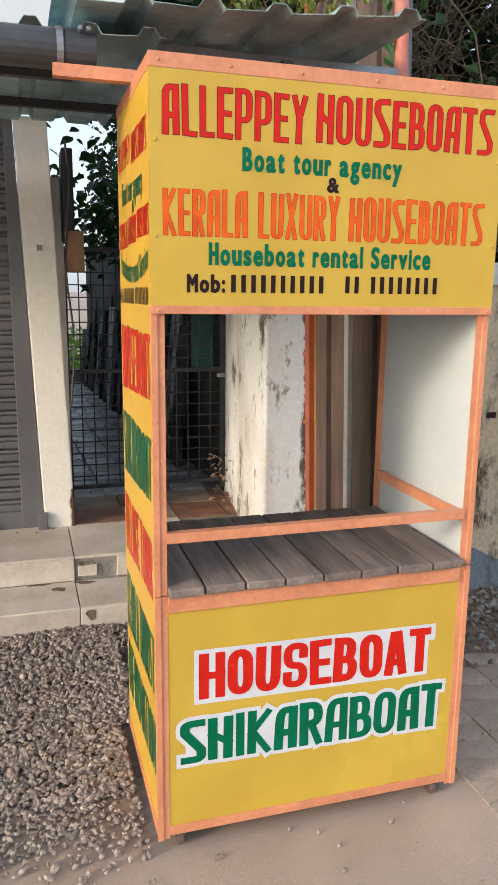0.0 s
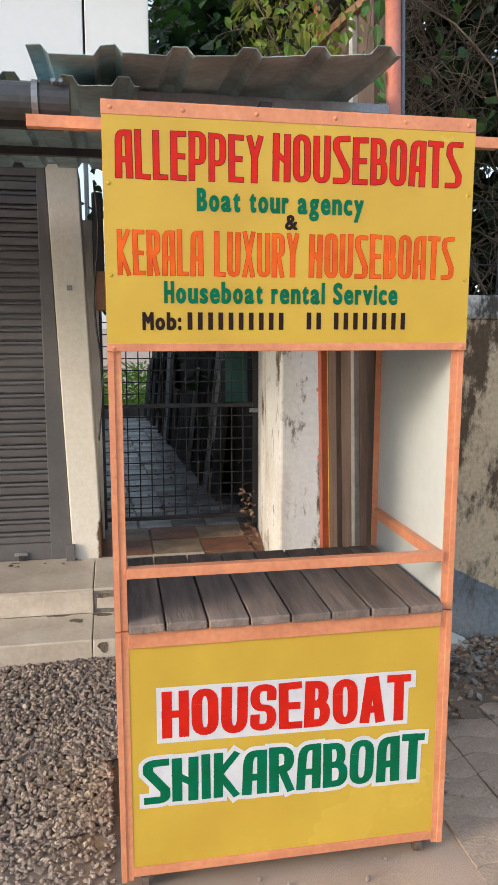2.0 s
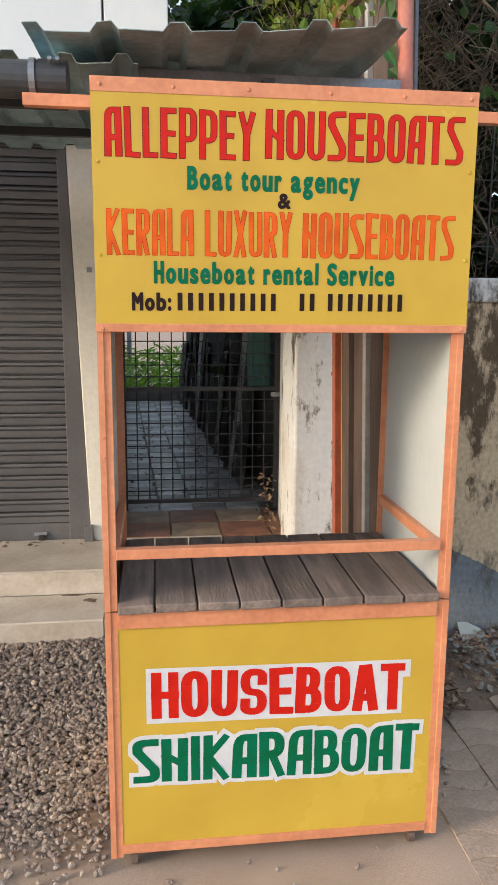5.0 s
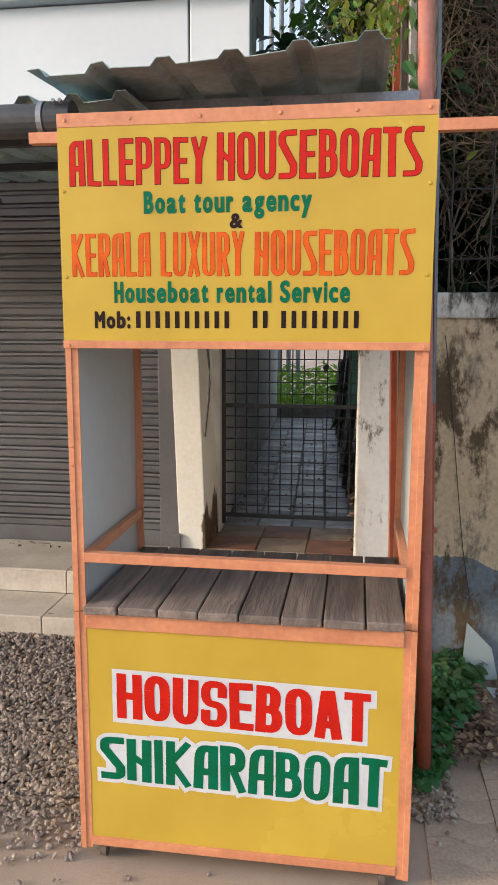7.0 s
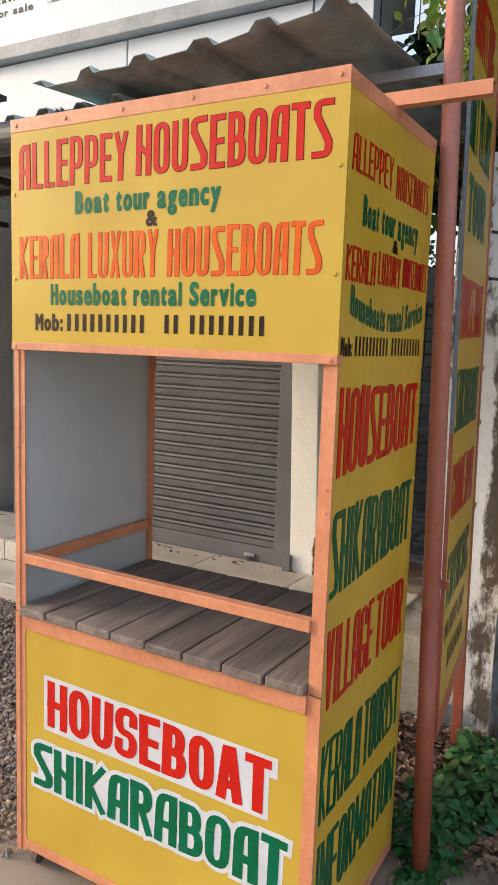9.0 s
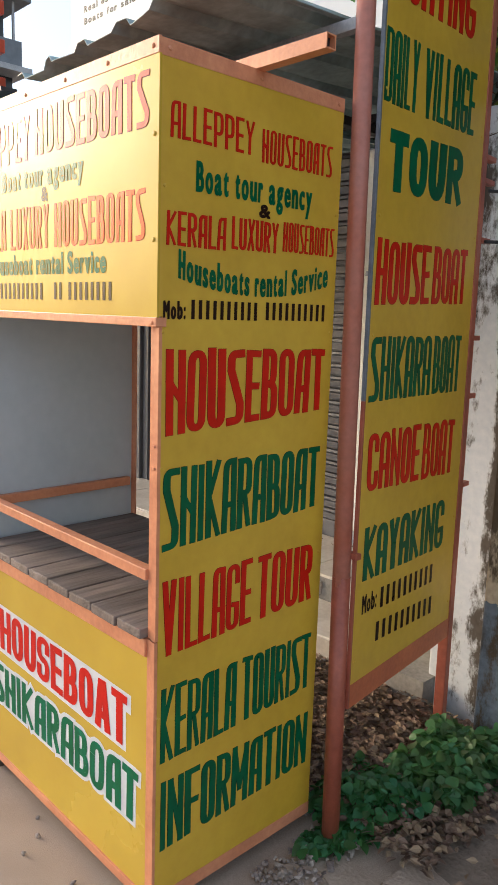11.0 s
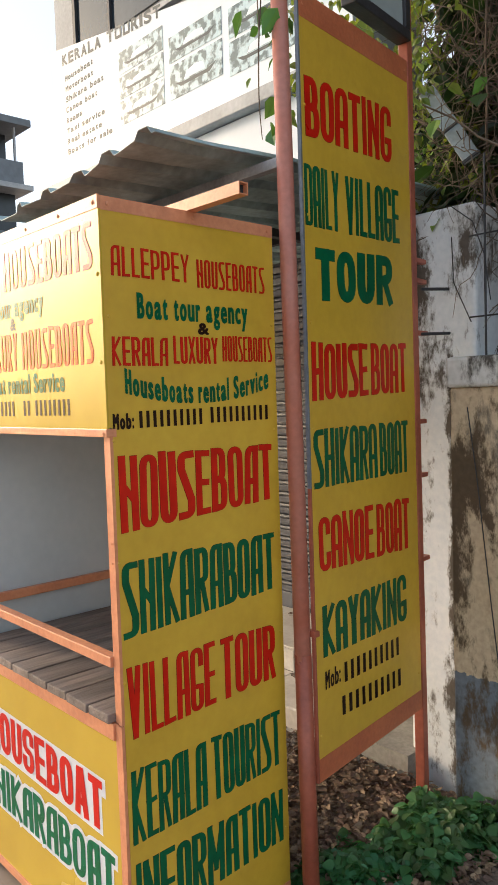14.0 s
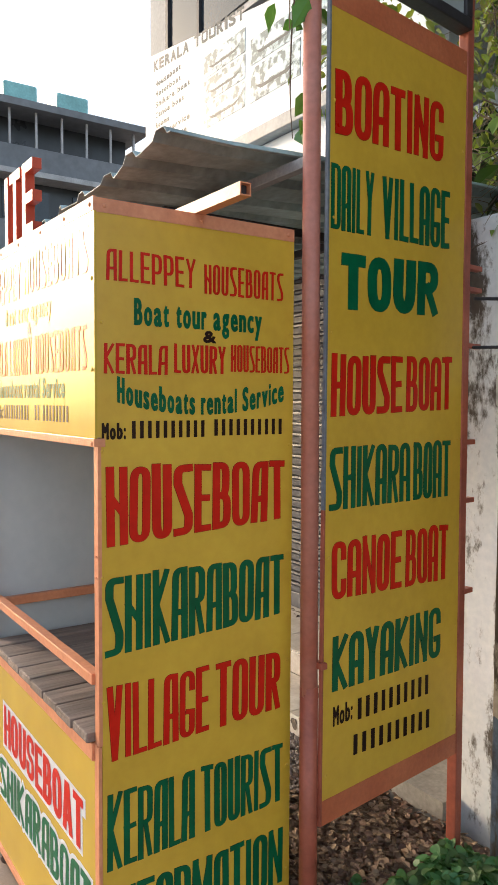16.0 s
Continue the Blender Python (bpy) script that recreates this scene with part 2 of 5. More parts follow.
def stained(name, base, moss, low=None, cut=(0.50, 0.585), warmth=0.7, patches=(), clean=False):
    """Old limewash with black mould in ragged upright patches; low adds a painted dado band: (colour, height, slope start, slope)."""
    m = bpy.data.materials.new(name)
    m.use_nodes = True
    n, l = m.node_tree.nodes, m.node_tree.links
    b = n["Principled BSDF"]
    tc = n.new("ShaderNodeTexCoord")
    mp = n.new("ShaderNodeMapping")
    mp.inputs["Scale"].default_value = (1.0, 1.0, 0.45)
    l.new(tc.outputs["Object"], mp.inputs["Vector"])
    big, fine, warm = n.new("ShaderNodeTexNoise"), n.new("ShaderNodeTexNoise"), n.new("ShaderNodeTexNoise")
    big.inputs["Scale"].default_value, big.inputs["Detail"].default_value, big.inputs["Roughness"].default_value = 4.6, 11, 0.74
    fine.inputs["Scale"].default_value, fine.inputs["Detail"].default_value = 45, 6
    warm.inputs["Scale"].default_value, warm.inputs["Detail"].default_value = 1.6, 4
    l.new(mp.outputs[0], big.inputs["Vector"])
    l.new(tc.outputs["Object"], fine.inputs["Vector"])
    l.new(tc.outputs["Object"], warm.inputs["Vector"])
    r = n.new("ShaderNodeValToRGB")
    r.color_ramp.elements[0].position, r.color_ramp.elements[1].position = cut
    r.color_ramp.elements[0].color, r.color_ramp.elements[1].color = (0, 0, 0, 1), (1, 1, 1, 1)
    spread = big.outputs["Fac"]
    for cx, cz, wx, wz, gain in patches:
        near_ = n.new("ShaderNodeVectorMath")
        near_.operation = "MULTIPLY_ADD"
        near_.inputs[1].default_value, near_.inputs[2].default_value = (1 / wx, 0, 1 / wz), (-cx / wx, 0, -cz / wz)
        l.new(tc.outputs["Object"], near_.inputs[0])
        dist = n.new("ShaderNodeVectorMath")
        dist.operation = "LENGTH"
        l.new(near_.outputs[0], dist.inputs[0])
        fade = n.new("ShaderNodeMapRange")
        fade.interpolation_type = "SMOOTHSTEP"
        fade.inputs["From Min"].default_value, fade.inputs["From Max"].default_value, fade.inputs["To Min"].default_value, fade.inputs["To Max"].default_value = 0.2, 1.0, gain, 0.0
        l.new(dist.outputs["Value"], fade.inputs["Value"])
        plus = n.new("ShaderNodeMath")
        l.new(spread, plus.inputs[0])
        l.new(fade.outputs[0], plus.inputs[1])
        spread = plus.outputs[0]
    l.new(spread, r.inputs["Fac"])
    w = n.new("ShaderNodeMixRGB")
    w.inputs[1].default_value, w.inputs[2].default_value = (*base, 1), (base[0] * (0.3 + 0.7 * warmth), base[1] * (0.1 + 0.9 * warmth), base[2] * warmth * 0.9, 1)
    l.new(warm.outputs["Fac"], w.inputs["Fac"])
    col = w.outputs[0]
    if low:
        colour, height, start, slope = low
        sep = n.new("ShaderNodeSeparateXYZ")
        l.new(tc.outputs["Object"], sep.inputs[0])

        def math_node(op, a, c):
            k = n.new("ShaderNodeMath")
            k.operation = op
            for i, v in enumerate((a, c)):
                if isinstance(v, (int, float)):
                    k.inputs[i].default_value = v
                else:
                    l.new(v, k.inputs[i])
            return k.outputs[0]
        run = math_node("MAXIMUM", math_node("SUBTRACT", sep.outputs["X"], start), 0.0)
        line = math_node("SUBTRACT", height, math_node("MULTIPLY", run, slope))
        wob = math_node("MULTIPLY", math_node("SUBTRACT", fine.outputs["Fac"], 0.5), 0.03)
        below = math_node("LESS_THAN", math_node("ADD", sep.outputs["Z"], wob), line)
        d = n.new("ShaderNodeMixRGB")
        d.inputs[2].default_value = (*colour, 1)
        l.new(below, d.inputs["Fac"])
        l.new(col, d.inputs[1])
        col = d.outputs[0]
    if not clean:
        wash, grime = n.new("ShaderNodeTexNoise"), n.new("ShaderNodeTexNoise")
        wash.inputs["Scale"].default_value, wash.inputs["Detail"].default_value = 1.7, 8
        grime.inputs["Scale"].default_value, grime.inputs["Detail"].default_value, grime.inputs["Roughness"].default_value = 9, 10, 0.75
        for nd, lo_, hi_, tone in ((wash, 0.54, 0.80, (0.38, 0.355, 0.31)), (grime, 0.51, 0.62, (0.09, 0.085, 0.075))) if low else ((wash, 0.56, 0.72, (0.42, 0.38, 0.33)), (grime, 0.555, 0.63, (0.10, 0.09, 0.08))):
            l.new(mp.outputs[0], nd.inputs["Vector"])
            rr = n.new("ShaderNodeMapRange")
            rr.inputs["From Min"].default_value, rr.inputs["From Max"].default_value, rr.inputs["To Max"].default_value = lo_, hi_, 0.8
            l.new(nd.outputs["Fac"], rr.inputs["Value"])
            mm = n.new("ShaderNodeMixRGB")
            mm.inputs[2].default_value = (*tone, 1)
            l.new(rr.outputs[0], mm.inputs["Fac"])
            l.new(col, mm.inputs[1])
            col = mm.outputs[0]
    k = n.new("ShaderNodeMixRGB")
    k.inputs[2].default_value = (*moss, 1)
    l.new(r.outputs[0], k.inputs["Fac"])
    l.new(col, k.inputs[1])
    g = n.new("ShaderNodeMixRGB")
    g.blend_type = "OVERLAY"
    g.inputs["Fac"].default_value = 0.45
    l.new(k.outputs[0], g.inputs[1])
    l.new(fine.outputs["Fac"], g.inputs[2])
    l.new(g.outputs[0], b.inputs["Base Color"])
    b.inputs["Roughness"].default_value = 0.85
    bp = n.new("ShaderNodeBump")
    bp.inputs["Strength"].default_value, bp.inputs["Distance"].default_value = 0.4, 0.015
    l.new(big.outputs["Fac"], bp.inputs["Height"])
    l.new(bp.outputs[0], b.inputs["Normal"])
    return m


OLDWALL = stained("mouldy_compound_wall", (0.62, 0.51, 0.36), (0.10, 0.07, 0.04), ((0.17, 0.20, 0.23), 0.55, 1.25, 0.5), (0.535, 0.60), 0.7, ((1.11, 1.10, 0.22, 0.36, 0.085), (1.06, 0.80, 0.09, 0.25, 0.06), (1.12, 0.38, 0.15, 0.25, 0.07), (1.56, 1.40, 0.28, 0.26, 0.085), (1.55, 1.05, 0.22, 0.42, 0.05), (1.9, 1.5, 0.6, 0.14, 0.06), (1.25, 1.52, 0.25, 0.12, 0.06), (2.6, 1.2, 0.5, 0.4, 0.05)))
OLDPILLAR = stained("mouldy_limewash", (0.72, 0.76, 0.84), (0.10, 0.085, 0.07), None, (0.56, 0.625), 0.98, ((0.975, 0.9, 0.10, 1.2, 0.22), (0.95, 0.2, 0.14, 0.4, 0.10), (0.80, 2.1, 0.12, 0.3, 0.10), (1.06, 2.05, 0.2, 0.2, 0.06)))
COPING = stained("mossy_coping", (0.62, 0.63, 0.64), (0.07, 0.065, 0.055), None, (0.47, 0.56), 0.95)
SLABSTAIN = stained("stained_pale_slab", (0.46, 0.46, 0.46), (0.03, 0.028, 0.025), None, (0.46, 0.58), 0.9)
PILLARFACE = stained("white_pillar_paint_with_base_stain", (0.80, 0.79, 0.78), (0.10, 0.06, 0.035), None, (0.62, 0.70), 0.97, ((-0.06, 0.38, 0.05, 0.30, 0.22),), True)
WHITEPILLAR = mat("white_pillar_paint", (0.80, 0.79, 0.78), 0.6, dark=(0.64, 0.61, 0.57), scale=4, fine=50, bump=0.1, mix=0.35)


# ---- mesh tools ----
def box(bm, x0, x1, y0, y1, z0, z1, bevel=0.0, m=None):
    made = bmesh.ops.create_cube(bm, size=1)
    vs = made["verts"]
    for v in vs:
        v.co = Vector(((x0 + x1) / 2 + v.co.x * (x1 - x0), (y0 + y1) / 2 + v.co.y * (y1 - y0), (z0 + z1) / 2 + v.co.z * (z1 - z0)))
    if m:
        bmesh.ops.transform(bm, matrix=m, verts=vs)
    if bevel:
        es = list({e for v in vs for e in v.link_edges})
        bmesh.ops.bevel(bm, geom=es, offset=bevel, segments=2, affect="EDGES", profile=0.5)
    return bm


def tube(bm, p, q, r, r2=None, sides=12, cap=True):
    p, q = Vector(p), Vector(q)
    d = q - p
    m = Matrix.Translation((p + q) / 2) @ d.to_track_quat("Z", "Y").to_matrix().to_4x4()
    bmesh.ops.create_cone(bm, cap_ends=cap, segments=sides, radius1=r, radius2=r if r2 is None else r2, depth=d.length, matrix=m)
    return bm


def boxed(*a, **k):
    return box(bmesh.new(), *a, **k)


def tubed(*a, **k):
    return tube(bmesh.new(), *a, **k)


def smooth(me):
    for p in me.polygons:
        p.use_smooth = True


def obj(name, bm, material, parent=None, label="", soft=False):
    me = bpy.data.meshes.new(name)
    bm.to_mesh(me)
    bm.free()
    me.materials.append(material)
    if soft:
        smooth(me)
    ob = new(name, me)
    if parent:
        ob.parent = parent
    if label:
        ob["label"] = label
    return ob


part = obj


def raw(name, verts, faces, material, parent=None, label=""):
    me = bpy.data.meshes.new(name)
    me.from_pydata(verts, [], faces)
    me.materials.append(material)
    me.update()
    ob = new(name, me)
    if parent:
        ob.parent = parent
    if label:
        ob["label"] = label
    return ob


def thing(name, label, category, group="", kind="", at=(0, 0, 0)):
    ob = new(name)
    ob.empty_display_size = 0.1
    ob.location = at
    return tagged(ob, label, category, group, kind)


# ---- painted lettering: built-in font, each letter fitted to its own cell, strokes thickened ----
GLYPHS = {}
CAP = 0.70


def glyph(ch):
    if ch not in GLYPHS:
        cu = bpy.data.curves.new("glyph", "FONT")
        cu.body, cu.resolution_u = ch, 6
        cu.dimensions = "2D"
        cu.fill_mode = "FRONT"
        tmp = bpy.data.objects.new("glyph", cu)
        scene.collection.objects.link(tmp)
        bpy.context.view_layer.update()
        me = bpy.data.meshes.new_from_object(tmp.evaluated_get(bpy.context.evaluated_depsgraph_get()))
        g = bmesh.new()
        g.from_mesh(me)
        bmesh.ops.remove_doubles(g, verts=g.verts, dist=0.004)
        bmesh.ops.dissolve_degenerate(g, dist=1e-5, edges=g.edges)
        g.normal_update()
        up = sum(f.normal.z * f.calc_area() for f in g.faces)
        g.verts.ensure_lookup_table()
        g.verts.index_update()
        vs = [(v.co.x, v.co.y) for v in g.verts]
        fs = [[v.index for v in (f.verts if f.normal.z > 0 else reversed(f.verts))] for f in g.faces]
        g.free()
        scene.collection.objects.unlink(tmp)
        bpy.data.objects.remove(tmp)
        bpy.data.meshes.remove(me)
        count = {}
        for f in fs:
            for a, c in zip(f, f[1:] + f[:1]):
                count[(a, c)] = 1
        rim = [(a, c) for (a, c) in count if (c, a) not in count]
        GLYPHS[ch] = (vs, fs, rim)
    return GLYPHS[ch]


CAP = max(v[1] for v in glyph("H")[0])
NARROW = {"I": 0.42, "i": 0.35, "l": 0.35, "t": 0.7, "r": 0.7, ",": 0.3, ":": 0.35, "-": 0.45, " ": 0.55, "'": 0.3, "M": 1.15, "m": 1.35, "W": 1.2, "f": 0.65, "s": 0.85, "c": 0.9, "1": 0.6}


# Sign-painter's capitals as brush strokes on an 8 x 8 grid: "xy" points, "~" a rounded bend, "/" the next stroke, "*" a closed one.
STROKES = {
    "A": "00 18~ 88 80/13 83", "B": "00 08/08 78~ 74~ 04/04 84~ 80~ 00", "C": "86 88~ 08~ 00~ 80~ 82", "D": "00 08/08 88~ 80~ 00",
    "E": "88 08 00 80/04 74", "F": "88 08 00/04 74", "G": "86 88~ 08~ 00~ 80~ 83 53", "H": "00 08/80 88/05 83", "I": "40 48",
    "K": "00 08/88 04/14 80", "L": "08 00 80", "M": "00 08/08 42/42 88/88 80", "N": "00 08/08 80/80 88", "O": "08~ 88~ 80~ 00~*", "P": "00 08/08 88~ 83~ 03",
    "R": "00 08/08 88~ 84~ 04/44 80", "S": "88 08~ 06 82 80~ 00", "T": "08 88/48 40", "U": "08 00~ 80~ 88", "V": "08 40/40 88",
    "X": "08 80/00 88", "Y": "08 44/44 88/44 40",
}
LOWER_PANEL = {"A": "00 38 58 80/22 62", "S": "86 88~ 08~ 04~ 84~ 80~ 00~ 02", "H": "00 08/80 88/04 84"}
TALL_BOARD = {"A": "00 08~ 88~ 80/03 83", "H": "00 08/80 88/04 84"}


def ribbon(pts, closed, tx, tz):
    """Outline of a brush stroke: left and right edge points with mitred bends."""
    n = len(pts)
    left, right = [], []
    for i in range(n):
        a = pts[i - 1] if closed or i > 0 else None
        c = pts[(i + 1) % n] if closed or i < n - 1 else None
        d0 = (pts[i] - a).normalized() if a is not None else (c - pts[i]).normalized()
        d1 = (c - pts[i]).normalized() if c is not None else d0
        n0, n1 = Vector((-d0.y, d0.x)), Vector((-d1.y, d1.x))
        mid = n0 + n1
        mid = mid.normalized() if mid.length > 1e-6 else n0
        k = min(1.45, 1.0 / max(0.3, mid.dot(n0)))
        off = Vector((mid.x * tx / 2, mid.y * tz / 2)) * k
        left.append(pts[i] + off)
        right.append(pts[i] - off)
    return left, right


def brush(text, x0, x1, low, high, thick, gap=0.14, style=None, grow=0.0, flat=0.76):
    """Brush lettering in cells over x0..x1 between low(x) and high(x); grow widens every stroke for an outline coat. Returns vertices and one list of faces a letter."""
    low = low if callable(low) else (lambda x, c=low: c)
    high = high if callable(high) else (lambda x, c=high: c)
    widths = [{"I": 0.42, " ": 0.5, "M": 1.25, "L": 0.85, "E": 0.9, "T": 0.95}.get(c, 1.0) for c in text]
    unit = (x1 - x0) / (sum(widths) + gap * (len(text) - 1))
    verts, pieces, x = [], [], x0
    rnd = random.Random(len(text) * 11 + int(x0 * 1000) + int(1000 * low(x0)))
    for number, (c, w) in enumerate(zip(text, widths)):
        cw = unit * w
        if c != " ":
            piece, coat = [], 0.2 * (number % 2)
            tx = min(thick, cw * {"I": 0.78, "D": 0.34, "B": 0.38, "R": 0.38, "P": 0.38, "A": 0.39, "O": 0.40, "G": 0.36, "N": 0.33, "M": 0.28, "K": 0.37, "H": 0.38, "C": 0.38}.get(c, 0.425)) * rnd.uniform(0.94, 1.06)
            tz = tx * flat
            lo, hi = low(x + cw / 2), high(x + cw / 2)
            hh = (hi - lo) * rnd.uniform(0.985, 1.015)
            lean = rnd.uniform(-0.02, 0.02) * cw
            for stroke in ((style or {}).get(c) or STROKES[c]).split("/"):
                closed = stroke.endswith("*")
                toks = stroke.rstrip("*").split()
                pts = [(Vector((x + tx / 2 + int(t[0]) / 8 * (cw - tx) + lean * (int(t[1]) - 4) / 4 + rnd.uniform(-0.012, 0.012) * cw, tz / 2 + int(t[1]) / 8 * (hh - tz) + rnd.uniform(-0.008, 0.008) * hh)), t.endswith("~")) for t in toks]
                n = len(pts)
                line_ = []
                for i, (p, soft) in enumerate(pts):
                    if not soft or (not closed and i in (0, n - 1)):
                        line_.append(p)
                        continue
                    a, b_ = pts[i - 1][0], pts[(i + 1) % n][0]
                    cut = 0.46 * cw
                    pa, pb = p + (a - p) * min(0.49, cut / (a - p).length), p + (b_ - p) * min(0.49, cut / (b_ - p).length)
                    for k in range(6):
                        t = k / 5
                        line_.append(pa * (1 - t) ** 2 + p * 2 * t * (1 - t) + pb * t * t)
                if not closed:
                    for e, f in ((0, 1), (-1, -2)):
                        d = (line_[e] - line_[f]).normalized()
                        line_[e] = line_[e] + d * (math.hypot(d.x * tx, d.y * tz) / 2 + grow)
                slim = 0.82 if len(toks) == 2 and toks[0][0] != toks[1][0] and toks[0][1] != toks[1][1] else 1.0
                left, right = ribbon(line_, closed, tx * slim + 2 * grow, tz * slim + 2 * grow)
                m_ = len(line_)
                for i in range(m_ if closed else m_ - 1):
                    k = (i + 1) % m_
                    o = len(verts)
                    for p in (left[i], right[i], right[k], left[k]):
                        verts.append((p.x, low(p.x) + p.y / (hi - lo) * (high(p.x) - low(p.x)), coat))
                    piece.append([o, o + 1, o + 2, o + 3])
                    coat += 0.4
            pieces.append(piece)
        x += unit * (w + gap)
    return verts, pieces


def letters(text, x0, x1, low, high, fat, gap=0.16):
    """Flat lettering in a plane: cells spread over x0..x1; low(x) and high(x) give foot and top of the capitals. Returns vertices (x, z) and faces."""
    low = low if callable(low) else (lambda x, c=low: c)
    high = high if callable(high) else (lambda x, c=high: c)
    widths = [NARROW.get(c, 1.0) for c in text]
    unit = (x1 - x0) / (sum(widths) + gap * (len(text) - 1))
    verts, faces, x = [], [], x0
    for c, w in zip(text, widths):
        if c != " ":
            vs, fs, rim = glyph(c)
            xs = [v[0] for v in vs]
            gx0, gx1 = min(xs), max(xs)
            gx1 = max(gx1, gx0 + 0.05)
            cw = unit * w
            pts = []
            ys = [v[1] for v in vs]
            gy0, gy1 = min(ys), max(ys)
            if c in "OCGUQ":
                boxy = []
                for a, b_ in vs:
                    s, t = 2 * (a - gx0) / (gx1 - gx0) - 1, 2 * (b_ - gy0) / (gy1 - gy0) - 1
                    if c == "U" and t > -0.2:
                        boxy.append((a, b_))
                        continue
                    k = (math.hypot(s, t) / max(abs(s), abs(t), 1e-6)) ** 0.75
                    s, t = max(-1, min(1, s * k)), max(-1, min(1, t * k))
                    boxy.append((gx0 + (s + 1) / 2 * (gx1 - gx0), gy0 + (t + 1) / 2 * (gy1 - gy0)))
                vs = boxy
            for a, b_ in vs:
                u = x + fat + (a - gx0) / (gx1 - gx0) * max(cw - 2 * fat, 0.001)
                base = b_ / CAP
                pts.append([u, base])
            lo, hi = low(x + cw / 2), high(x + cw / 2)
            hh = hi - lo - 2 * fat
            flat = [[u, s * hh + fat] for u, s in pts]
            put = lambda u, s: (u, low(u) + s / (hi - lo) * (high(u) - low(u)))
            off = len(verts)
            verts += [(*put(u, s), 0) for u, s in flat]
            piece = [[i + off for i in f] for f in fs]
            into, onto = {b_: a for a, b_ in rim}, dict(rim)
            for k, (a, b_) in enumerate(rim):
                p, q_ = Vector(flat[a]), Vector(flat[b_])
                d = q_ - p
                if d.length < 1e-7:
                    continue
                d.normalize()
                side = Vector((d.y, -d.x))
                ends = []
                for i, far_end in ((a, False), (b_, True)):
                    o = Vector(flat[onto[i]]) - Vector(flat[i]) if far_end else Vector(flat[i]) - Vector(flat[into[i]])
                    turn = 0.0
                    if o.length > 1e-7:
                        o.normalize()
                        turn = math.atan2(d.x * o.y - d.y * o.x, d.dot(o)) * (1 if far_end else -1) if far_end else math.atan2(o.x * d.y - o.y * d.x, o.dot(d))
                    ends.append(min(fat * math.tan(min(turn, 1.6) / 2), 0.7 * (q_ - p).length + 0.1 * fat) if turn > 0 else 0.0)
                n0 = len(verts)
                up = 1 + k % 7
                inner = side * (fat * 0.25)
                for c, e in ((p - inner - d * 0, 0), (q_ - inner, 0), (q_ + side * fat + d * ends[1], 1), (p + side * fat - d * ends[0], 1)):
                    verts.append((*put(c.x, c.y), up))
                piece.append([n0, n0 + 1, n0 + 2, n0 + 3])
            faces.append(piece)
        x += unit * (w + gap)
    return verts, faces


def paint(name, m, lift, material, parent, layer, label=""):
    """Put flat lettering on a panel: m maps (x, z, lift) to the world."""
    verts, pieces = layer
    for faces in pieces:
        used = sorted({i for f in faces for i in f})
        spot = {i: k for k, i in enumerate(used)}
        raw(name, [m(verts[i][0], verts[i][1], lift + (verts[i][2] * 4e-5 if len(verts[i]) > 2 else 0)) for i in used], [[spot[i] for i in f] for f in faces], material, parent, label)


def bars(x0, x1, low, high, groups, fat=0.46):
    """A number that stays unread: plain upright bars of its size."""
    verts, faces = [], []
    total = sum(groups) + 0.8 * (len(groups) - 1)
    unit = (x1 - x0) / total
    x = x0
    low = low if callable(low) else (lambda x, c=low: c)
    for g in groups:
        for _ in range(g):
            w = unit * fat
            o = len(verts)
            h = high - (low(x0) if callable(low) else low)
            verts += [(x, low(x)), (x + w, low(x + w)), (x + w, low(x + w) + h), (x, low(x) + h)]
            faces.append([[o, o + 1, o + 2, o + 3]])
            x += unit
        x += 0.8 * unit
    return verts, faces


# ---- ground and structure ----
def ground_height(x, y):
    return 0.006 * noise.noise(Vector((x * 0.9, y * 0.9, 0))) + 0.003 * noise.noise(Vector((x * 6, y * 6, 3)))


def sheet(name, xs, ys, height, material, parent=None):
    verts = [(x, y, height(x, y)) for y in ys for x in xs]
    n = len(xs)
    faces = [(j * n + i, j * n + i + 1, (j + 1) * n + i + 1, (j + 1) * n + i) for j in range(len(ys) - 1) for i in range(n - 1)]
    ob = raw(name, verts, faces, material, parent)
    smooth(ob.data)
    return ob


near = [-3 + 0.07 * i for i in range(101)]
far_l, far_r = [-400, -120, -40, -15, -8, -5], [6, 9, 15, 40, 120, 400]
gx = far_l + [v for v in near] + far_r
gy = [-400, -120, -40, -15, -8, -6] + [-5 + 0.08 * i for i in range(95)] + [4, 6, 9, 15, 40, 120, 400]
ground = sheet("ground", gx, gy, lambda x, y: ground_height(x, y) - 0.006, SAND)
tagged(ground, "dusty sandy roadside ground", "ground", kind="structure")

# shop platform and steps
steps = tagged(obj("steps", boxed(-4.2, 0.79, 1.36, 9.0, -0.1, 0.135), CONCRETE), "low tiled concrete steps before the shop", "steps", kind="structure")
obj("step_core", boxed(-4.2, 0.79, 1.68, 9.0, 0.13, 0.255), CONCRETE, steps)

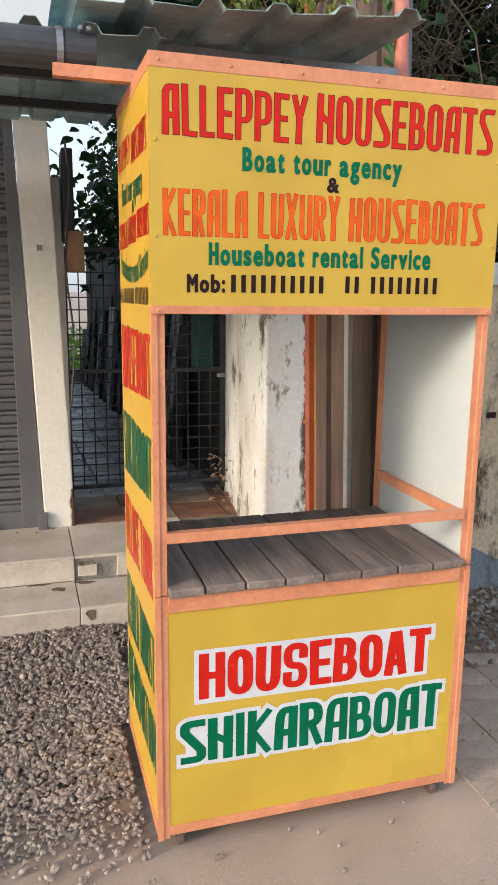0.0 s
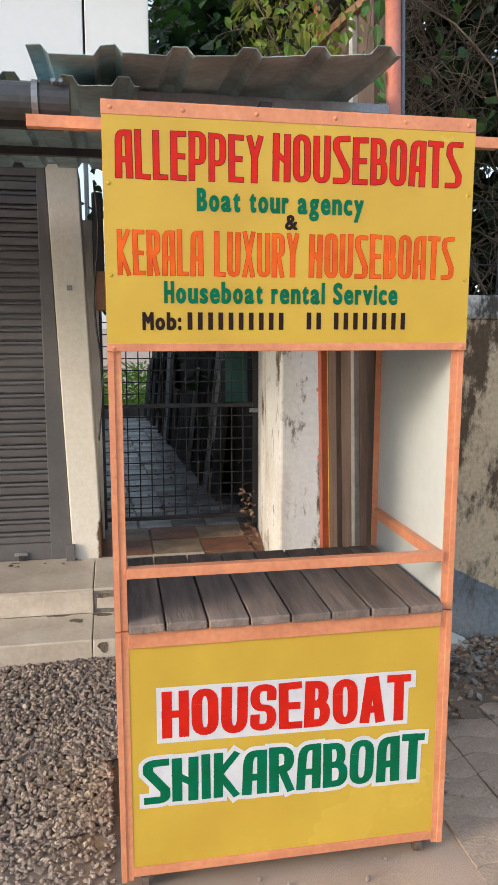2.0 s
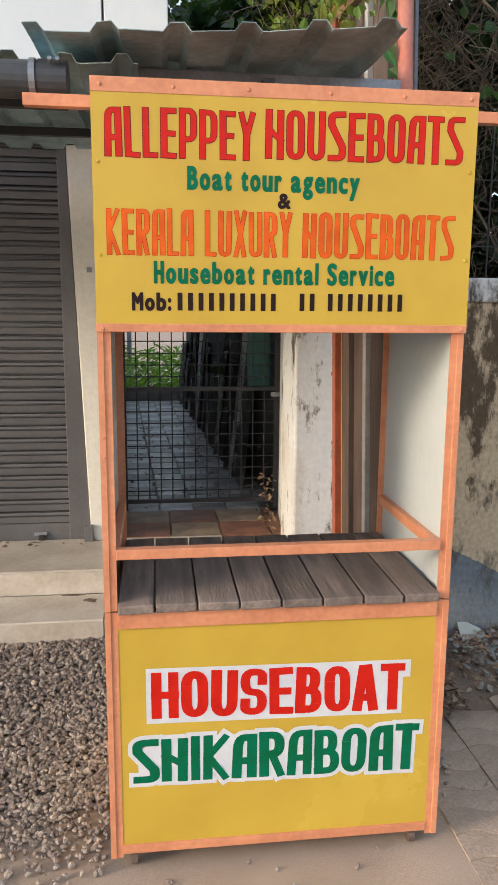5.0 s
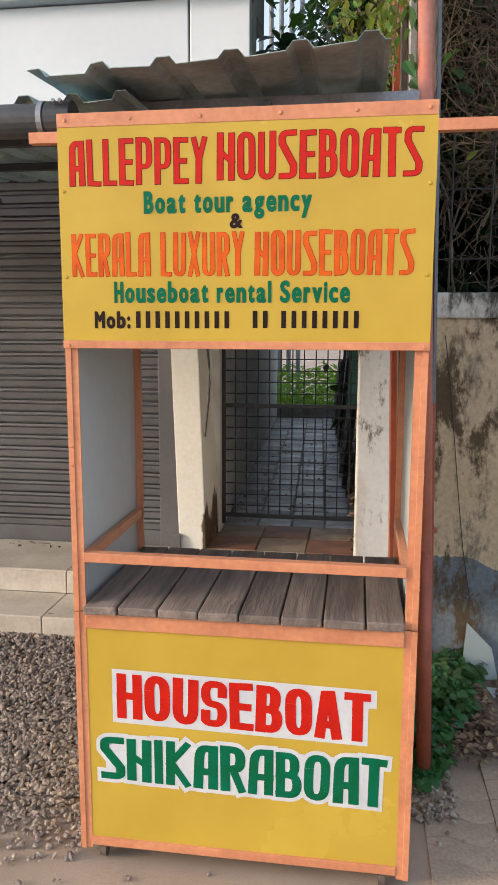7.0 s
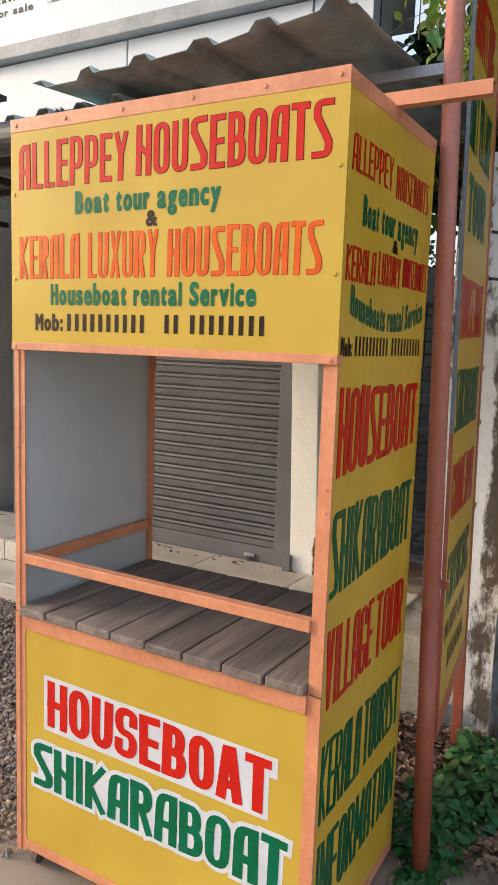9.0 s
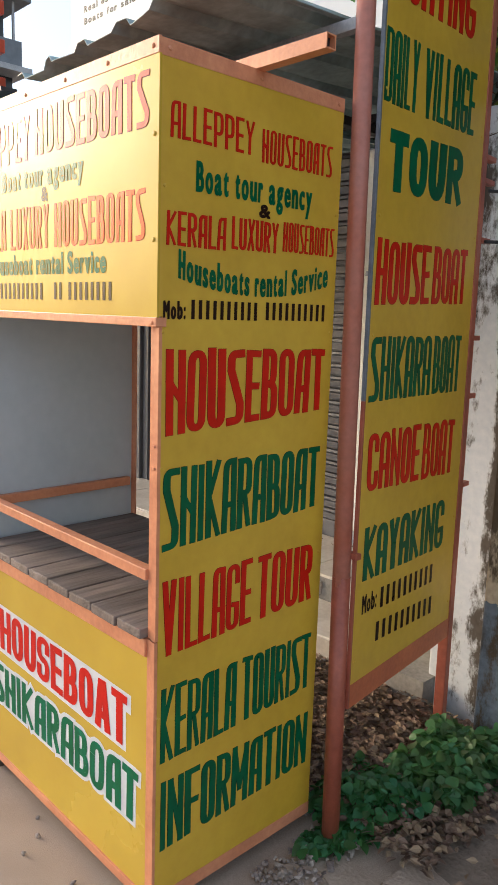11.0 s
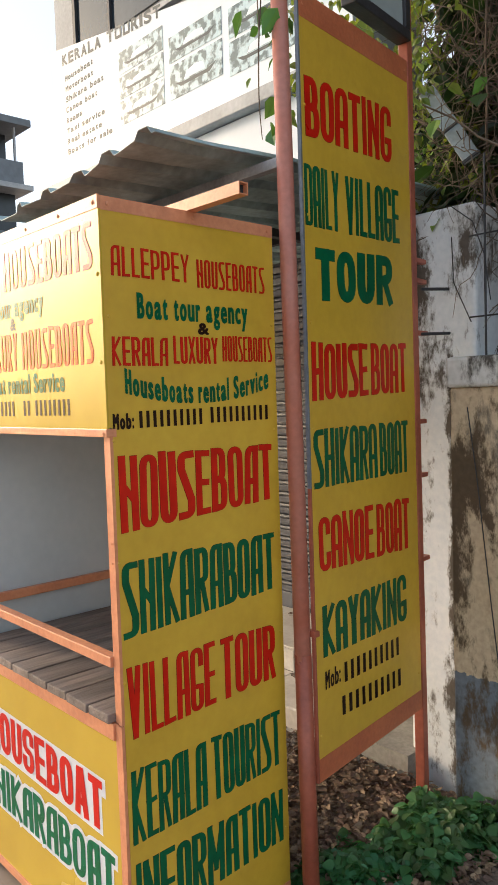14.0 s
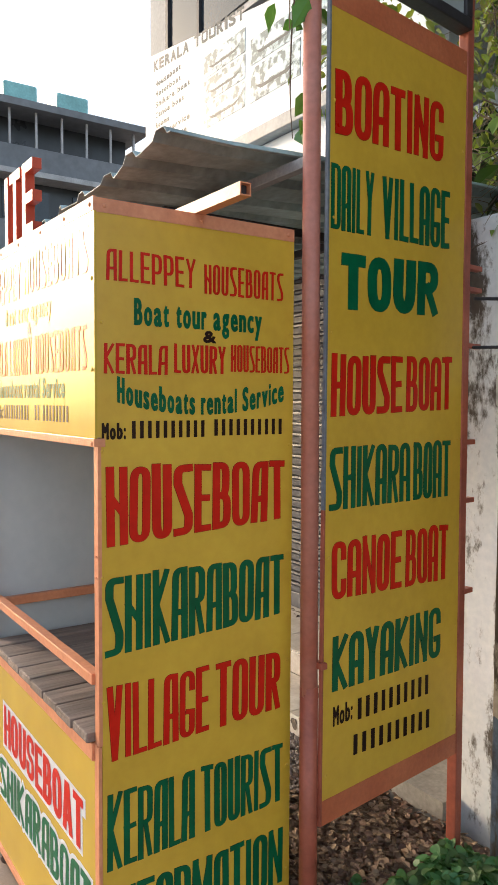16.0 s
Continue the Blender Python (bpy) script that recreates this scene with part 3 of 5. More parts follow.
# shop wall, fascia and upper storey
shop = tagged(obj("wall_shop", boxed(-2.75, 0.21, 1.95, 2.1, 2.36, 3.06), BUILD), "rendered shop building wall above the shutter", "wall", kind="structure")
obj("wall_upper", boxed(-2.75, 0.21, 1.97, 2.4, 3.06, 6.4), BUILD, shop)
obj("wall_back", boxed(-2.75, -0.30, 2.45, 2.6, 0.26, 2.4), BUILD, shop)
obj("wall_end", boxed(-2.75, -2.62, 2.1, 6.0, 0.26, 6.4), BUILD, shop)
for a, b_ in ((-2.74, -2.26), (-2.25, -1.165), (-1.155, -0.085), (-0.075, 0.212)):
    panel = obj("fascia_panel", boxed(a, b_, 1.85, 1.93, 2.34, 3.055, 0.004), PANELW, shop)
obj("ledge", boxed(-2.76, 0.22, 1.78, 1.96, 3.06, 3.135, 0.006), LEDGE, shop)
obj("fascia_backing", boxed(-2.74, 0.21, 1.925, 1.95, 2.345, 3.05), DARKSTEEL, shop)

# passage: two side walls, floor, end
def skew_wall(name, x0, y0, x1, y1, thick, z0, z1, material):
    bm = bmesh.new()
    pts = [(x0, y0), (x1, y1), (x1 + thick, y1), (x0 + thick, y0)]
    low = [bm.verts.new((x, y, z0)) for x, y in pts]
    top = [bm.verts.new((x, y, z1)) for x, y in pts]
    bm.faces.new(low[::-1])
    bm.faces.new(top)
    for i in range(4):
        bm.faces.new((low[i], low[(i + 1) % 4], top[(i + 1) % 4], top[i]))
    bmesh.ops.recalc_face_normals(bm, faces=bm.faces)
    return obj(name, bm, material)


tagged(skew_wall("wall_passage_west", -0.06, 2.52, -0.37, 8.75, -0.2, 0.2, 2.1, WHITEPILLAR), "pale painted side wall of the passage", "wall", kind="structure")
# Past the gate the wall is coloured near black for the passage's shade.
tagged(skew_wall("wall_passage_inner", 0.89, 2.66, 0.56, 8.75, 0.16, 0.2, 2.0, DARKSLAB), "side wall inside the passage, its gloom put into the colour", "wall", kind="structure")
tagged(skew_wall("wall_passage_east", 0.785, 1.75, 0.885, 2.65, 0.16, 0.0, 2.0, OLDPILLAR), "mouldy limewashed side wall of the passage", "wall", kind="structure")
floor = tagged(skew_wall("floor_passage", -0.08, 2.7, -0.38, 8.75, 1.02, 0.2, 0.262, CONCRETE), "concrete floor of a narrow passage", "floor", kind="structure")

# pillars
bm = boxed(-0.228, -0.072, 2.15, 2.53, 0.25, 2.32, 0.006)
for v in bm.verts:
    v.co.x -= 0.034 * (v.co.z - 0.30)
pil = tagged(obj("pillar_white", bm, PILLARFACE), "white painted pillar beside the grey shutter", "pillar", kind="structure")
bm = boxed(0.755, 1.06, 1.44, 1.78, 0.0, 2.21, 0.012)
tagged(obj("pillar_stained", bm, OLDPILLAR), "white limewashed gate pillar with black mould stains", "pillar", kind="structure")

# compound wall with coping
cw = tagged(obj("wall_compound", boxed(1.03, 7.0, 1.31, 1.5, -0.1, 1.555, 0.008), OLDWALL), "mouldy cream compound wall with blue-grey dado", "wall", kind="structure")
obj("coping", boxed(1.022, 7.0, 1.295, 1.52, 1.555, 1.66, 0.012), COPING, cw)


# ---- kiosk ----
W, D, H = 0.92, 0.57, 2.035
kiosk = thing("kiosk", "yellow and orange painted sheet-metal vending kiosk with lettering", "kiosk")


def angle_post(name, x, y, sx, sy, z0, z1, parent, material=SALMON, w=0.033, leg=0.0):
    """Steel angle: a proud outer lip, a recessed inner flange and the leg along the side."""
    profile = [(0, 0), (0.015, 0), (0.016, 0.0035), (w, 0.0035), (w, 0.0075), (0.015, 0.0075), (0.015, 0.0088), (leg + 0.004, 0.0088), (leg + 0.004, w), (leg, w), (leg, 0.0088)] + ([(0, 0.0088)] if leg else [])
    bm = bmesh.new()
    rings = [[bm.verts.new((x + sx * a, y + sy * b_, z)) for a, b_ in profile] for z in (z0, z1)]
    for i in range(len(profile)):
        k = (i + 1) % len(profile)
        bm.faces.new((rings[0][i], rings[0][k], rings[1][k], rings[1][i]))
    for ring in rings:
        bm.faces.new(ring)
    bmesh.ops.recalc_face_normals(bm, faces=bm.faces)
    return part(name, bm, material, parent)


for x, sx, e in ((0.0008, 1, -0.004), (W - 0.0035, -1, 0.0042)):
    angle_post("post", x + e, -0.001, sx, 1, 0.03, 0.742, kiosk, leg=0.0046)
    angle_post("post", x + e, 0.001, sx, 1, 0.745, 1.47, kiosk, leg=0.0046)
    angle_post("post", x, D, sx, -1, 0.04, 2.03, kiosk)
part("sign_panel", boxed(-0.003, W + 0.002, -0.006, 0.0, 1.478, 2.002), YELLOW, kiosk, "glossy yellow sign sheet")
part("top_band", boxed(-0.003, W + 0.002, -0.0075, 0.0, 2.002, H, 0.001), SALMON, kiosk)
part("lower_band", boxed(-0.004, W + 0.0025, -0.0085, 0.02, 1.460, 1.480, 0.0015), SALMON, kiosk)
part("front_panel", boxed(0.026, W - 0.028, 0.004, 0.010, 0.06, 0.70), YELLOW, kiosk, "yellow lower front sheet")
part("front_bottom_band", boxed(0.0300, W - 0.0325, -0.0015, 0.012, 0.042, 0.068, 0.002), SALMON, kiosk)
part("counter_apron", boxed(0.0300, W - 0.0325, -0.004, 0.02, 0.698, 0.742, 0.002), SALMON, kiosk)
part("front_rail", boxed(0.0300, W - 0.0325, -0.004, 0.024, 0.885, 0.912, 0.002), SALMON, kiosk)
for x in (0.012, W - 0.040):
    part("side_rail", boxed(x, x + 0.022, 0.03, D - 0.03, 0.872, 0.902, 0.002), SALMON, kiosk)
for x0, x1 in ((0.001, 0.004), (W - 0.006, W - 0.003)):
    part("side_panel", boxed(x0 - 0.0035 if x0 < 0.5 else x0 + 0.003, x1 - 0.0035 if x0 < 0.5 else x1 + 0.003, 0.009, D, 0.045, 2.0), YELLOW_OLD, kiosk, "yellow side sheet")
    part("side_top_band", boxed(x0 - 0.0045 if x0 < 0.5 else x0 + 0.003, x1 - 0.0035 if x0 < 0.5 else x1 + 0.0042, 0.0005, D, 2.0, H - 0.002), SALMON, kiosk)
    part("side_bottom_band", boxed(x0 - 0.0045 if x0 < 0.5 else x0 + 0.003, x1 - 0.0035 if x0 < 0.5 else x1 + 0.0042, 0.009, D, 0.042, 0.078), SALMON, kiosk)
for a, b_ in ((-0.0025, 0.0005), (W - 0.003, W)):
    part("side_panel_edge", boxed(a, b_, 0.0, 0.009, 1.482, 2.0), YELLOW_OLD, kiosk)
part("lining", boxed(0.0065, 0.0095, 0.0085, D - 0.007, 0.05, 1.99), LINING, kiosk, "pale blue-white inner lining")
part("lining", boxed(W - 0.0175, W - 0.0145, 0.0085, D - 0.007, 0.05, 1.99), LINING, kiosk, "pale blue-white inner lining")
part("roof_sheet", boxed(0.004, W - 0.008, 0.002, D, 2.022, 2.028), SALMON, kiosk)
part("sign_back", boxed(0.012, W - 0.02, 0.022, 0.026, 1.484, 2.0), LINING, kiosk)
part("back_header", boxed(0.036, W - 0.044, D - 0.03, D - 0.004, 1.98, 2.02), SALMON, kiosk)
part("back_panel", boxed(0.036, W - 0.044, D - 0.012, D - 0.008, 0.05, 0.70), LINING, kiosk)
for i in range(8):
    x0 = 0.016 + i * 0.1105
    tilt = random.uniform(-0.0015, 0.0015)
    front = -0.016 - random.uniform(0, 0.006)
    bm = boxed(max(x0 + 0.001, 0.0315), min(x0 + 0.1065, W - 0.0335), front, D - 0.018, 0.744, 0.768, 0.0035)
    for v in bm.verts:
        v.co.z += tilt * (1 if v.co.x > x0 + 0.05 else -1) + 0.0012 * noise.noise(v.co * 9)
    part("plank", bm, PLANK, kiosk)
# carrying bar: open square tube laid over the roof
bm = bmesh.new()
x0, x1 = -0.195, 1.128
for a in ((0.258, 0.261, 2.032, 2.062), (0.285, 0.288, 2.032, 2.062), (0.261, 0.285, 2.032, 2.035), (0.261, 0.285, 2.059, 2.062)):
    box(bm, x0, x1, *a)
part("carrying_bar", bm, SALMON, kiosk, "salmon square tube across the top")
# Dark plate in the open end paints the shade of the tube's hollow.
part("bar_plug", boxed(x1 - 0.02, x1 - 0.015, 0.261, 0.285, 2.035, 2.059), DARKSTEEL, kiosk)
for x in (0.06, W - 0.07):
    for y in (0.016, D - 0.05):
        caster = part("caster", boxed(x - 0.012, x + 0.012, y - 0.004, y + 0.022, 0.026, 0.055, 0.003), CASTER, kiosk)
        part("caster_wheel", tubed((x - 0.009, y + 0.004, 0.02), (x + 0.009, y + 0.004, 0.02), 0.021, sides=14), CASTER, caster)


def rivet(parent, p, n, r=0.0055, material=SALMON):
    bm = bmesh.new()
    bmesh.ops.create_uvsphere(bm, u_segments=8, v_segments=4, radius=r)
    m = Matrix.Translation(p) @ Vector(n).to_track_quat("Z", "Y").to_matrix().to_4x4() @ Matrix.Diagonal((1, 1, 0.55, 1))
    bmesh.ops.transform(bm, matrix=m, verts=bm.verts)
    return part("rivet", bm, material, parent)


for x in (0.018, 0.185, 0.36, 0.555, 0.735, 0.902):
    rivet(kiosk, (x, -0.008, 2.018), (0, -1, 0))
for z in (1.85, 1.64):
    rivet(kiosk, (0.010, -0.0065, z), (0, -1, 0), material=YELLOW)
    rivet(kiosk, (W - 0.012, -0.0065, z), (0, -1, 0), material=YELLOW)
for x in (0.012, W - 0.012):
    rivet(kiosk, (x, -0.009, 1.468), (0, -1, 0))
for z in (1.2, 1.15, 0.62, 0.3):
    for x in (0.006, W - 0.010):
        rivet(kiosk, (x, -0.0005, z), (0, -1, 0), 0.0035)
for y in (0.02, 0.28, D - 0.02):
    rivet(kiosk, (W + 0.0015, y, 2.016), (1, 0, 0))
for z in (1.75, 1.45, 1.15, 0.85, 0.55, 0.25):
    for y in (0.012, D - 0.012):
        rivet(kiosk, (W + 0.0005, y, z), (1, 0, 0), 0.0045, YELLOW_OLD)


def on_front(a, c, lift):
    return (a, -0.006 - lift, c)


def on_lower(a, c, lift):
    return (a, 0.004 - lift, c)


def on_right(a, c, lift):
    return (W + lift, a, c)


def on_left(a, c, lift):
    return (-0.0025 - lift, D - a, c)


def two_tone(m, parent, text, x0, x1, low, high, thick, fill, edge, rim=0.0016, gap=0.2, style=None):
    """A word painted with a thin darker outline under its strokes."""
    paint("letter_outline", m, 0.0004, edge, parent, brush(text, x0, x1, low, high, thick, gap, style, rim))
    paint("letter", m, 0.0011, fill, parent, brush(text, x0, x1, low, high, thick, gap, style))


two_tone(on_front, kiosk, "ALLEPPEY", 0.026, 0.376, 1.862, 1.970, 0.0135, RED, DKRED)
two_tone(on_front, kiosk, "HOUSEBOATS", 0.402, 0.888, 1.868, 1.977, 0.0145, RED, DKRED)
paint("letter", on_front, 0.001, GREEN, kiosk, letters("Boat tour agency", 0.216, 0.632, 1.792, 1.846, 0.0028))
paint("letter", on_front, 0.001, BLACK, kiosk, letters("&", 0.432, 0.464, 1.754, 1.790, 0.002))
two_tone(on_front, kiosk, "KERALA", 0.027, 0.23, 1.641, 1.746, 0.0112, ORANGE, RED, 0.0011)
two_tone(on_front, kiosk, "LUXURY", 0.258, 0.468, 1.641, 1.746, 0.0112, ORANGE, RED, 0.0011)
two_tone(on_front, kiosk, "HOUSEBOATS", 0.495, 0.877, 1.641, 1.746, 0.0122, ORANGE, RED, 0.0011)
paint("letter", on_front, 0.001, GREEN, kiosk, letters("Houseboat rental Service", 0.135, 0.728, 1.575, 1.628, 0.0028))
paint("letter", on_front, 0.001, BLACK, kiosk, letters("Mob:", 0.082, 0.176, 1.511, 1.554, 0.0024))
paint("number_bar", on_front, 0.001, BLACK, kiosk, bars(0.191, 0.444, 1.512, 1.554, (10,)))
paint("number_bar", on_front, 0.001, BLACK, kiosk, bars(0.490, 0.764, 1.513, 1.555, (2, 8)))


def plaque(x0, x1, low, high):
    n = 24
    vs = [(x0 + (x1 - x0) * i / n, low(x0 + (x1 - x0) * i / n)) for i in range(n + 1)] + [(x0 + (x1 - x0) * i / n, high(x0 + (x1 - x0) * i / n)) for i in range(n + 1)]
    return vs, [[(i, i + 1, n + 2 + i, n + 1 + i) for i in range(n)]]


def line(x0, z0, x1, z1):
    return lambda x: z0 + (z1 - z0) * (x - x0) / (x1 - x0)


paint("lettering_ground", on_lower, 0.0005, WHITEP, kiosk, plaque(0.099, 0.802, line(0.1, 0.424, 0.8, 0.412), line(0.1, 0.582, 0.82, 0.571)))
paint("lettering_ground", on_lower, 0.0005, WHITEP, kiosk, plaque(0.802, 0.823, lambda x: 0.52, line(0.1, 0.582, 0.82, 0.571)))
paint("letter", on_lower, 0.0013, RED, kiosk, brush("HOUSEBOAT", 0.112, 0.808, line(0.1, 0.439, 0.8, 0.424), line(0.1, 0.572, 0.8, 0.560), 0.0275, 0.09, LOWER_PANEL))
GREEN_LOW, GREEN_HIGH = line(0.05, 0.252, 0.84, 0.238), line(0.05, 0.379, 0.86, 0.377)
paint("lettering_ground", on_lower, 0.0003, WHITEP, kiosk, plaque(0.075, 0.82, lambda x: GREEN_LOW(x) + 0.004, lambda x: GREEN_HIGH(x) - 0.004))
paint("lettering_ground", on_lower, 0.0005, WHITEP, kiosk, brush("SHIKARABOAT", 0.060, 0.855, GREEN_LOW, GREEN_HIGH, 0.0265, 0.09, None, 0.0115))
paint("letter", on_lower, 0.0013, GREEN, kiosk, brush("SHIKARABOAT", 0.060, 0.855, GREEN_LOW, GREEN_HIGH, 0.0265, 0.09))


def side_lettering(m, parent):
    def put(text, x0, x1, z0, z1, fat, material):
        paint("letter", m, 0.0012, material, parent, letters(text, x0, x1, z0, z1, fat))

    def word(text, x0, x1, z0, z1, thick, fill, edge, gap=0.10):
        two_tone(m, parent, text, x0, x1, z0, z1, thick, fill, edge, 0.0009 if thick > 0.01 else 0.0004, gap)
    word("ALLEPPEY", 0.024, 0.262, 1.848, 1.920, 0.0080, RED, DKRED, 0.2)
    word("HOUSEBOATS", 0.288, 0.534, 1.838, 1.912, 0.0072, RED, DKRED, 0.24)
    put("Boat tour agency", 0.094, 0.464, 1.748, 1.812, 0.0026, DKGREEN)
    put("&", 0.284, 0.322, 1.715, 1.746, 0.002, BLACK)
    word("KERALA", 0.018, 0.184, 1.632, 1.702, 0.0084, RED, DKRED, 0.16)
    word("LUXURY", 0.202, 0.352, 1.638, 1.708, 0.0084, RED, DKRED, 0.16)
    word("HOUSEBOATS", 0.368, 0.556, 1.645, 1.714, 0.0062, RED, DKRED, 0.2)
    bow = lambda x: 1.534 + 0.55 * (x - 0.285) ** 2
    put("Houseboats rental Service", 0.050, 0.538, bow, lambda x: bow(x) + 0.062, 0.0026, DKGREEN)
    put("Mob:", 0.011, 0.072, 1.477, 1.516, 0.002, BLACK)
    paint("number_bar", m, 0.0012, BLACK, parent, bars(0.088, 0.300, 1.478, 1.520, (10,)))
    paint("number_bar", m, 0.0012, BLACK, parent, bars(0.318, 0.544, 1.480, 1.522, (10,)))
    word("HOUSEBOAT", 0.022, 0.544, line(0, 1.222, 0.55, 1.250), line(0, 1.412, 0.55, 1.408), 0.0245, RED, DKRED)
    word("SHIKARABOAT", 0.018, 0.542, line(0, 0.958, 0.55, 0.986), line(0, 1.150, 0.55, 1.146), 0.0215, DKGREEN, BLACKGREEN)
    word("VILLAGE", 0.019, 0.304, line(0, 0.700, 0.55, 0.722), line(0, 0.884, 0.55, 0.880), 0.0195, RED, DKRED)
    word("TOUR", 0.325, 0.534, line(0, 0.700, 0.55, 0.722), line(0, 0.884, 0.55, 0.880), 0.0225, RED, DKRED)
    word("KERALA", 0.021, 0.262, line(0, 0.428, 0.55, 0.454), line(0, 0.618, 0.55, 0.616), 0.0185, DKGREEN, BLACKGREEN)
    word("TOURIST", 0.282, 0.545, line(0, 0.428, 0.55, 0.454), line(0, 0.618, 0.55, 0.616), 0.0185, DKGREEN, BLACKGREEN)
    word("INFORMATION", 0.021, 0.546, line(0, 0.194, 0.55, 0.218), line(0, 0.376, 0.55, 0.374), 0.0215, DKGREEN, BLACKGREEN)


side_lettering(on_right, kiosk)
side_lettering(on_left, kiosk)


# ---- tall sign board on two posts ----
board = thing("sign_board", "tall yellow sign board on red-brown steel posts", "sign board")
LB = 0.645
along = Vector((-0.129, 0.9916, 0))
outward = Vector((0.9916, 0.129, 0))
origin = Vector((1.034, 0.592, 0))


def board_matrix():
    m = Matrix.Identity(4)
    m.col[0][:3], m.col[1][:3], m.col[2][:3], m.col[3][:3] = along, -outward, (0, 0, 1), origin
    return m


BM = board_matrix()


def board_box(name, a0, a1, o0, o1, z0, z1, material, bevel=0.0, label=""):
    """a: along the board, o: outward from its painted face."""
    return part(name, boxed(a0, a1, -o1, -o0, z0, z1, bevel, BM), material, board, label)


board_box("panel", 0.0, LB, -0.003, 0.0, 0.484, 2.585, YELLOW_OLD, label="yellow painted sheet")
board_box("top_band", 0.0, LB, -0.003, 0.001, 2.585, 2.657, OXIDE)
board_box("bottom_band", 0.0, LB, -0.003, 0.001, 0.415, 0.484, OXIDE)
board_box("edging", -0.008, 0.0, -0.010, 0.001, 1.28, 3.0, BLUESTRIP, 0.001, "blue-grey steel edging")
board_box("edging", -0.008, 0.0, -0.010, 0.001, 0.415, 1.28, BROWNRED, 0.001)
for z in (0.445, 2.62):
    board_box("back_rail", 0.02, LB, -0.030, -0.005, z - 0.014, z + 0.014, RUST, 0.001)
for a in (0.16, 0.33, 0.50):
    board_box("back_rib", a, a + 0.03, -0.028, -0.005, 0.46, 2.605, LEDGE if a == 0.33 else BACKBOARD, 0.002)
board_box("backing", 0.01, LB - 0.01, -0.0045, -0.0032, 0.43, 2.63, BACKBOARD)
board_box("rear_post", LB + 0.001, LB + 0.036, -0.032, 0.004, 0.02, 2.95, BROWNRED, 0.003, "red-brown square steel post")
part("pole", tubed((1.012, 0.566, -0.02), (0.975, 0.566, 3.4), 0.0245, sides=20), PINKPOLE, board, "faded salmon round steel pole", soft=True)
part("pole_sleeve", tubed((1.0123, 0.566, -0.01), (1.004, 0.566, 0.80), 0.0252, sides=20), BROWNRED, board, soft=True)
for z in (0.86,):
    part("clamp", boxed(1.01, 1.045, 0.575, 0.598, z - 0.009, z + 0.009, 0.003), BROWNRED, board)
for z in (0.95, 1.25, 1.44, 1.75, 1.93, 2.0):
    a = 0.05 if z < 1.5 else 0.075
    board_box("bracket", LB + 0.03, LB + a + 0.03, -0.02, 0.006, z - 0.008, z + 0.008, BROWNRED, 0.002)
for z in (1.745, 1.90):
    part("tie_bolt", tubed((0.955, 1.28, z), (1.0, 1.39, z + 0.003), 0.0055, sides=8), DARKSTEEL, board)
for z in (0.55, 0.85, 1.15, 1.45, 1.75, 2.05, 2.35, 2.62):
    for a in (0.016, LB - 0.016):
        p = BM @ Vector((a, -0.0005, z))
        rivet(board, p, outward, 0.0045, YELLOW_OLD if z < 2.6 else SALMON)


def on_board(a, c, lift):
    return tuple(BM @ Vector((a, -lift, c)))


def put_board(text, x0, x1, low, high, thick, material, gap=0.10):
    edge = DKRED if material == RED else BLACKGREEN
    two_tone(on_board, board, text, x0, x1, low, high, thick, material, edge, 0.0009, gap, TALL_BOARD)


put_board("BOATING", 0.018, 0.520, line(0, 2.266, 0.5, 2.292), line(0, 2.432, 0.5, 2.468), 0.029, RED)
put_board("DAILY", 0.006, 0.186, line(0, 2.021, 0.5, 2.032), line(0, 2.190, 0.5, 2.200), 0.018, DKGREEN)
put_board("VILLAGE", 0.222, 0.562, line(0, 2.016, 0.5, 2.038), line(0, 2.186, 0.5, 2.210), 0.020, DKGREEN)
put_board("TOUR", 0.050, 0.505, line(0, 1.812, 0.5, 1.832), line(0, 1.958, 0.5, 1.988), 0.045, DKGREEN)
put_board("HOUSE", 0.016, 0.330, line(0, 1.528, 0.5, 1.545), line(0, 1.692, 0.5, 1.706), 0.0255, RED)
put_board("BOAT", 0.350, 0.588, line(0, 1.528, 0.5, 1.545), line(0, 1.692, 0.5, 1.706), 0.0255, RED)
put_board("SHIKARA", 0.014, 0.375, line(0, 1.278, 0.5, 1.275), line(0, 1.444, 0.5, 1.448), 0.0225, DKGREEN)
put_board("BOAT", 0.392, 0.588, line(0, 1.278, 0.5, 1.275), line(0, 1.444, 0.5, 1.448), 0.0225, DKGREEN)
put_board("CANOE", 0.028, 0.340, line(0, 1.034, 0.5, 1.012), line(0, 1.192, 0.5, 1.185), 0.0255, RED)
put_board("BOAT", 0.360, 0.583, line(0, 1.034, 0.5, 1.012), line(0, 1.192, 0.5, 1.185), 0.0255, RED)
put_board("KAYAKING", 0.036, 0.548, line(0, 0.778, 0.5, 0.766), line(0, 0.930, 0.5, 0.922), 0.026, DKGREEN)
paint("letter", on_board, 0.0012, BLACK, board, letters("Mob:", 0.040, 0.122, 0.680, 0.735, 0.002))
paint("number_bar", on_board, 0.0012, BLACK, board, bars(0.145, 0.505, line(0.1, 0.672, 0.5, 0.658), 0.732, (10,)))
paint("number_bar", on_board, 0.0012, BLACK, board, bars(0.128, 0.515, line(0.1, 0.575, 0.5, 0.549), 0.632, (10,)))

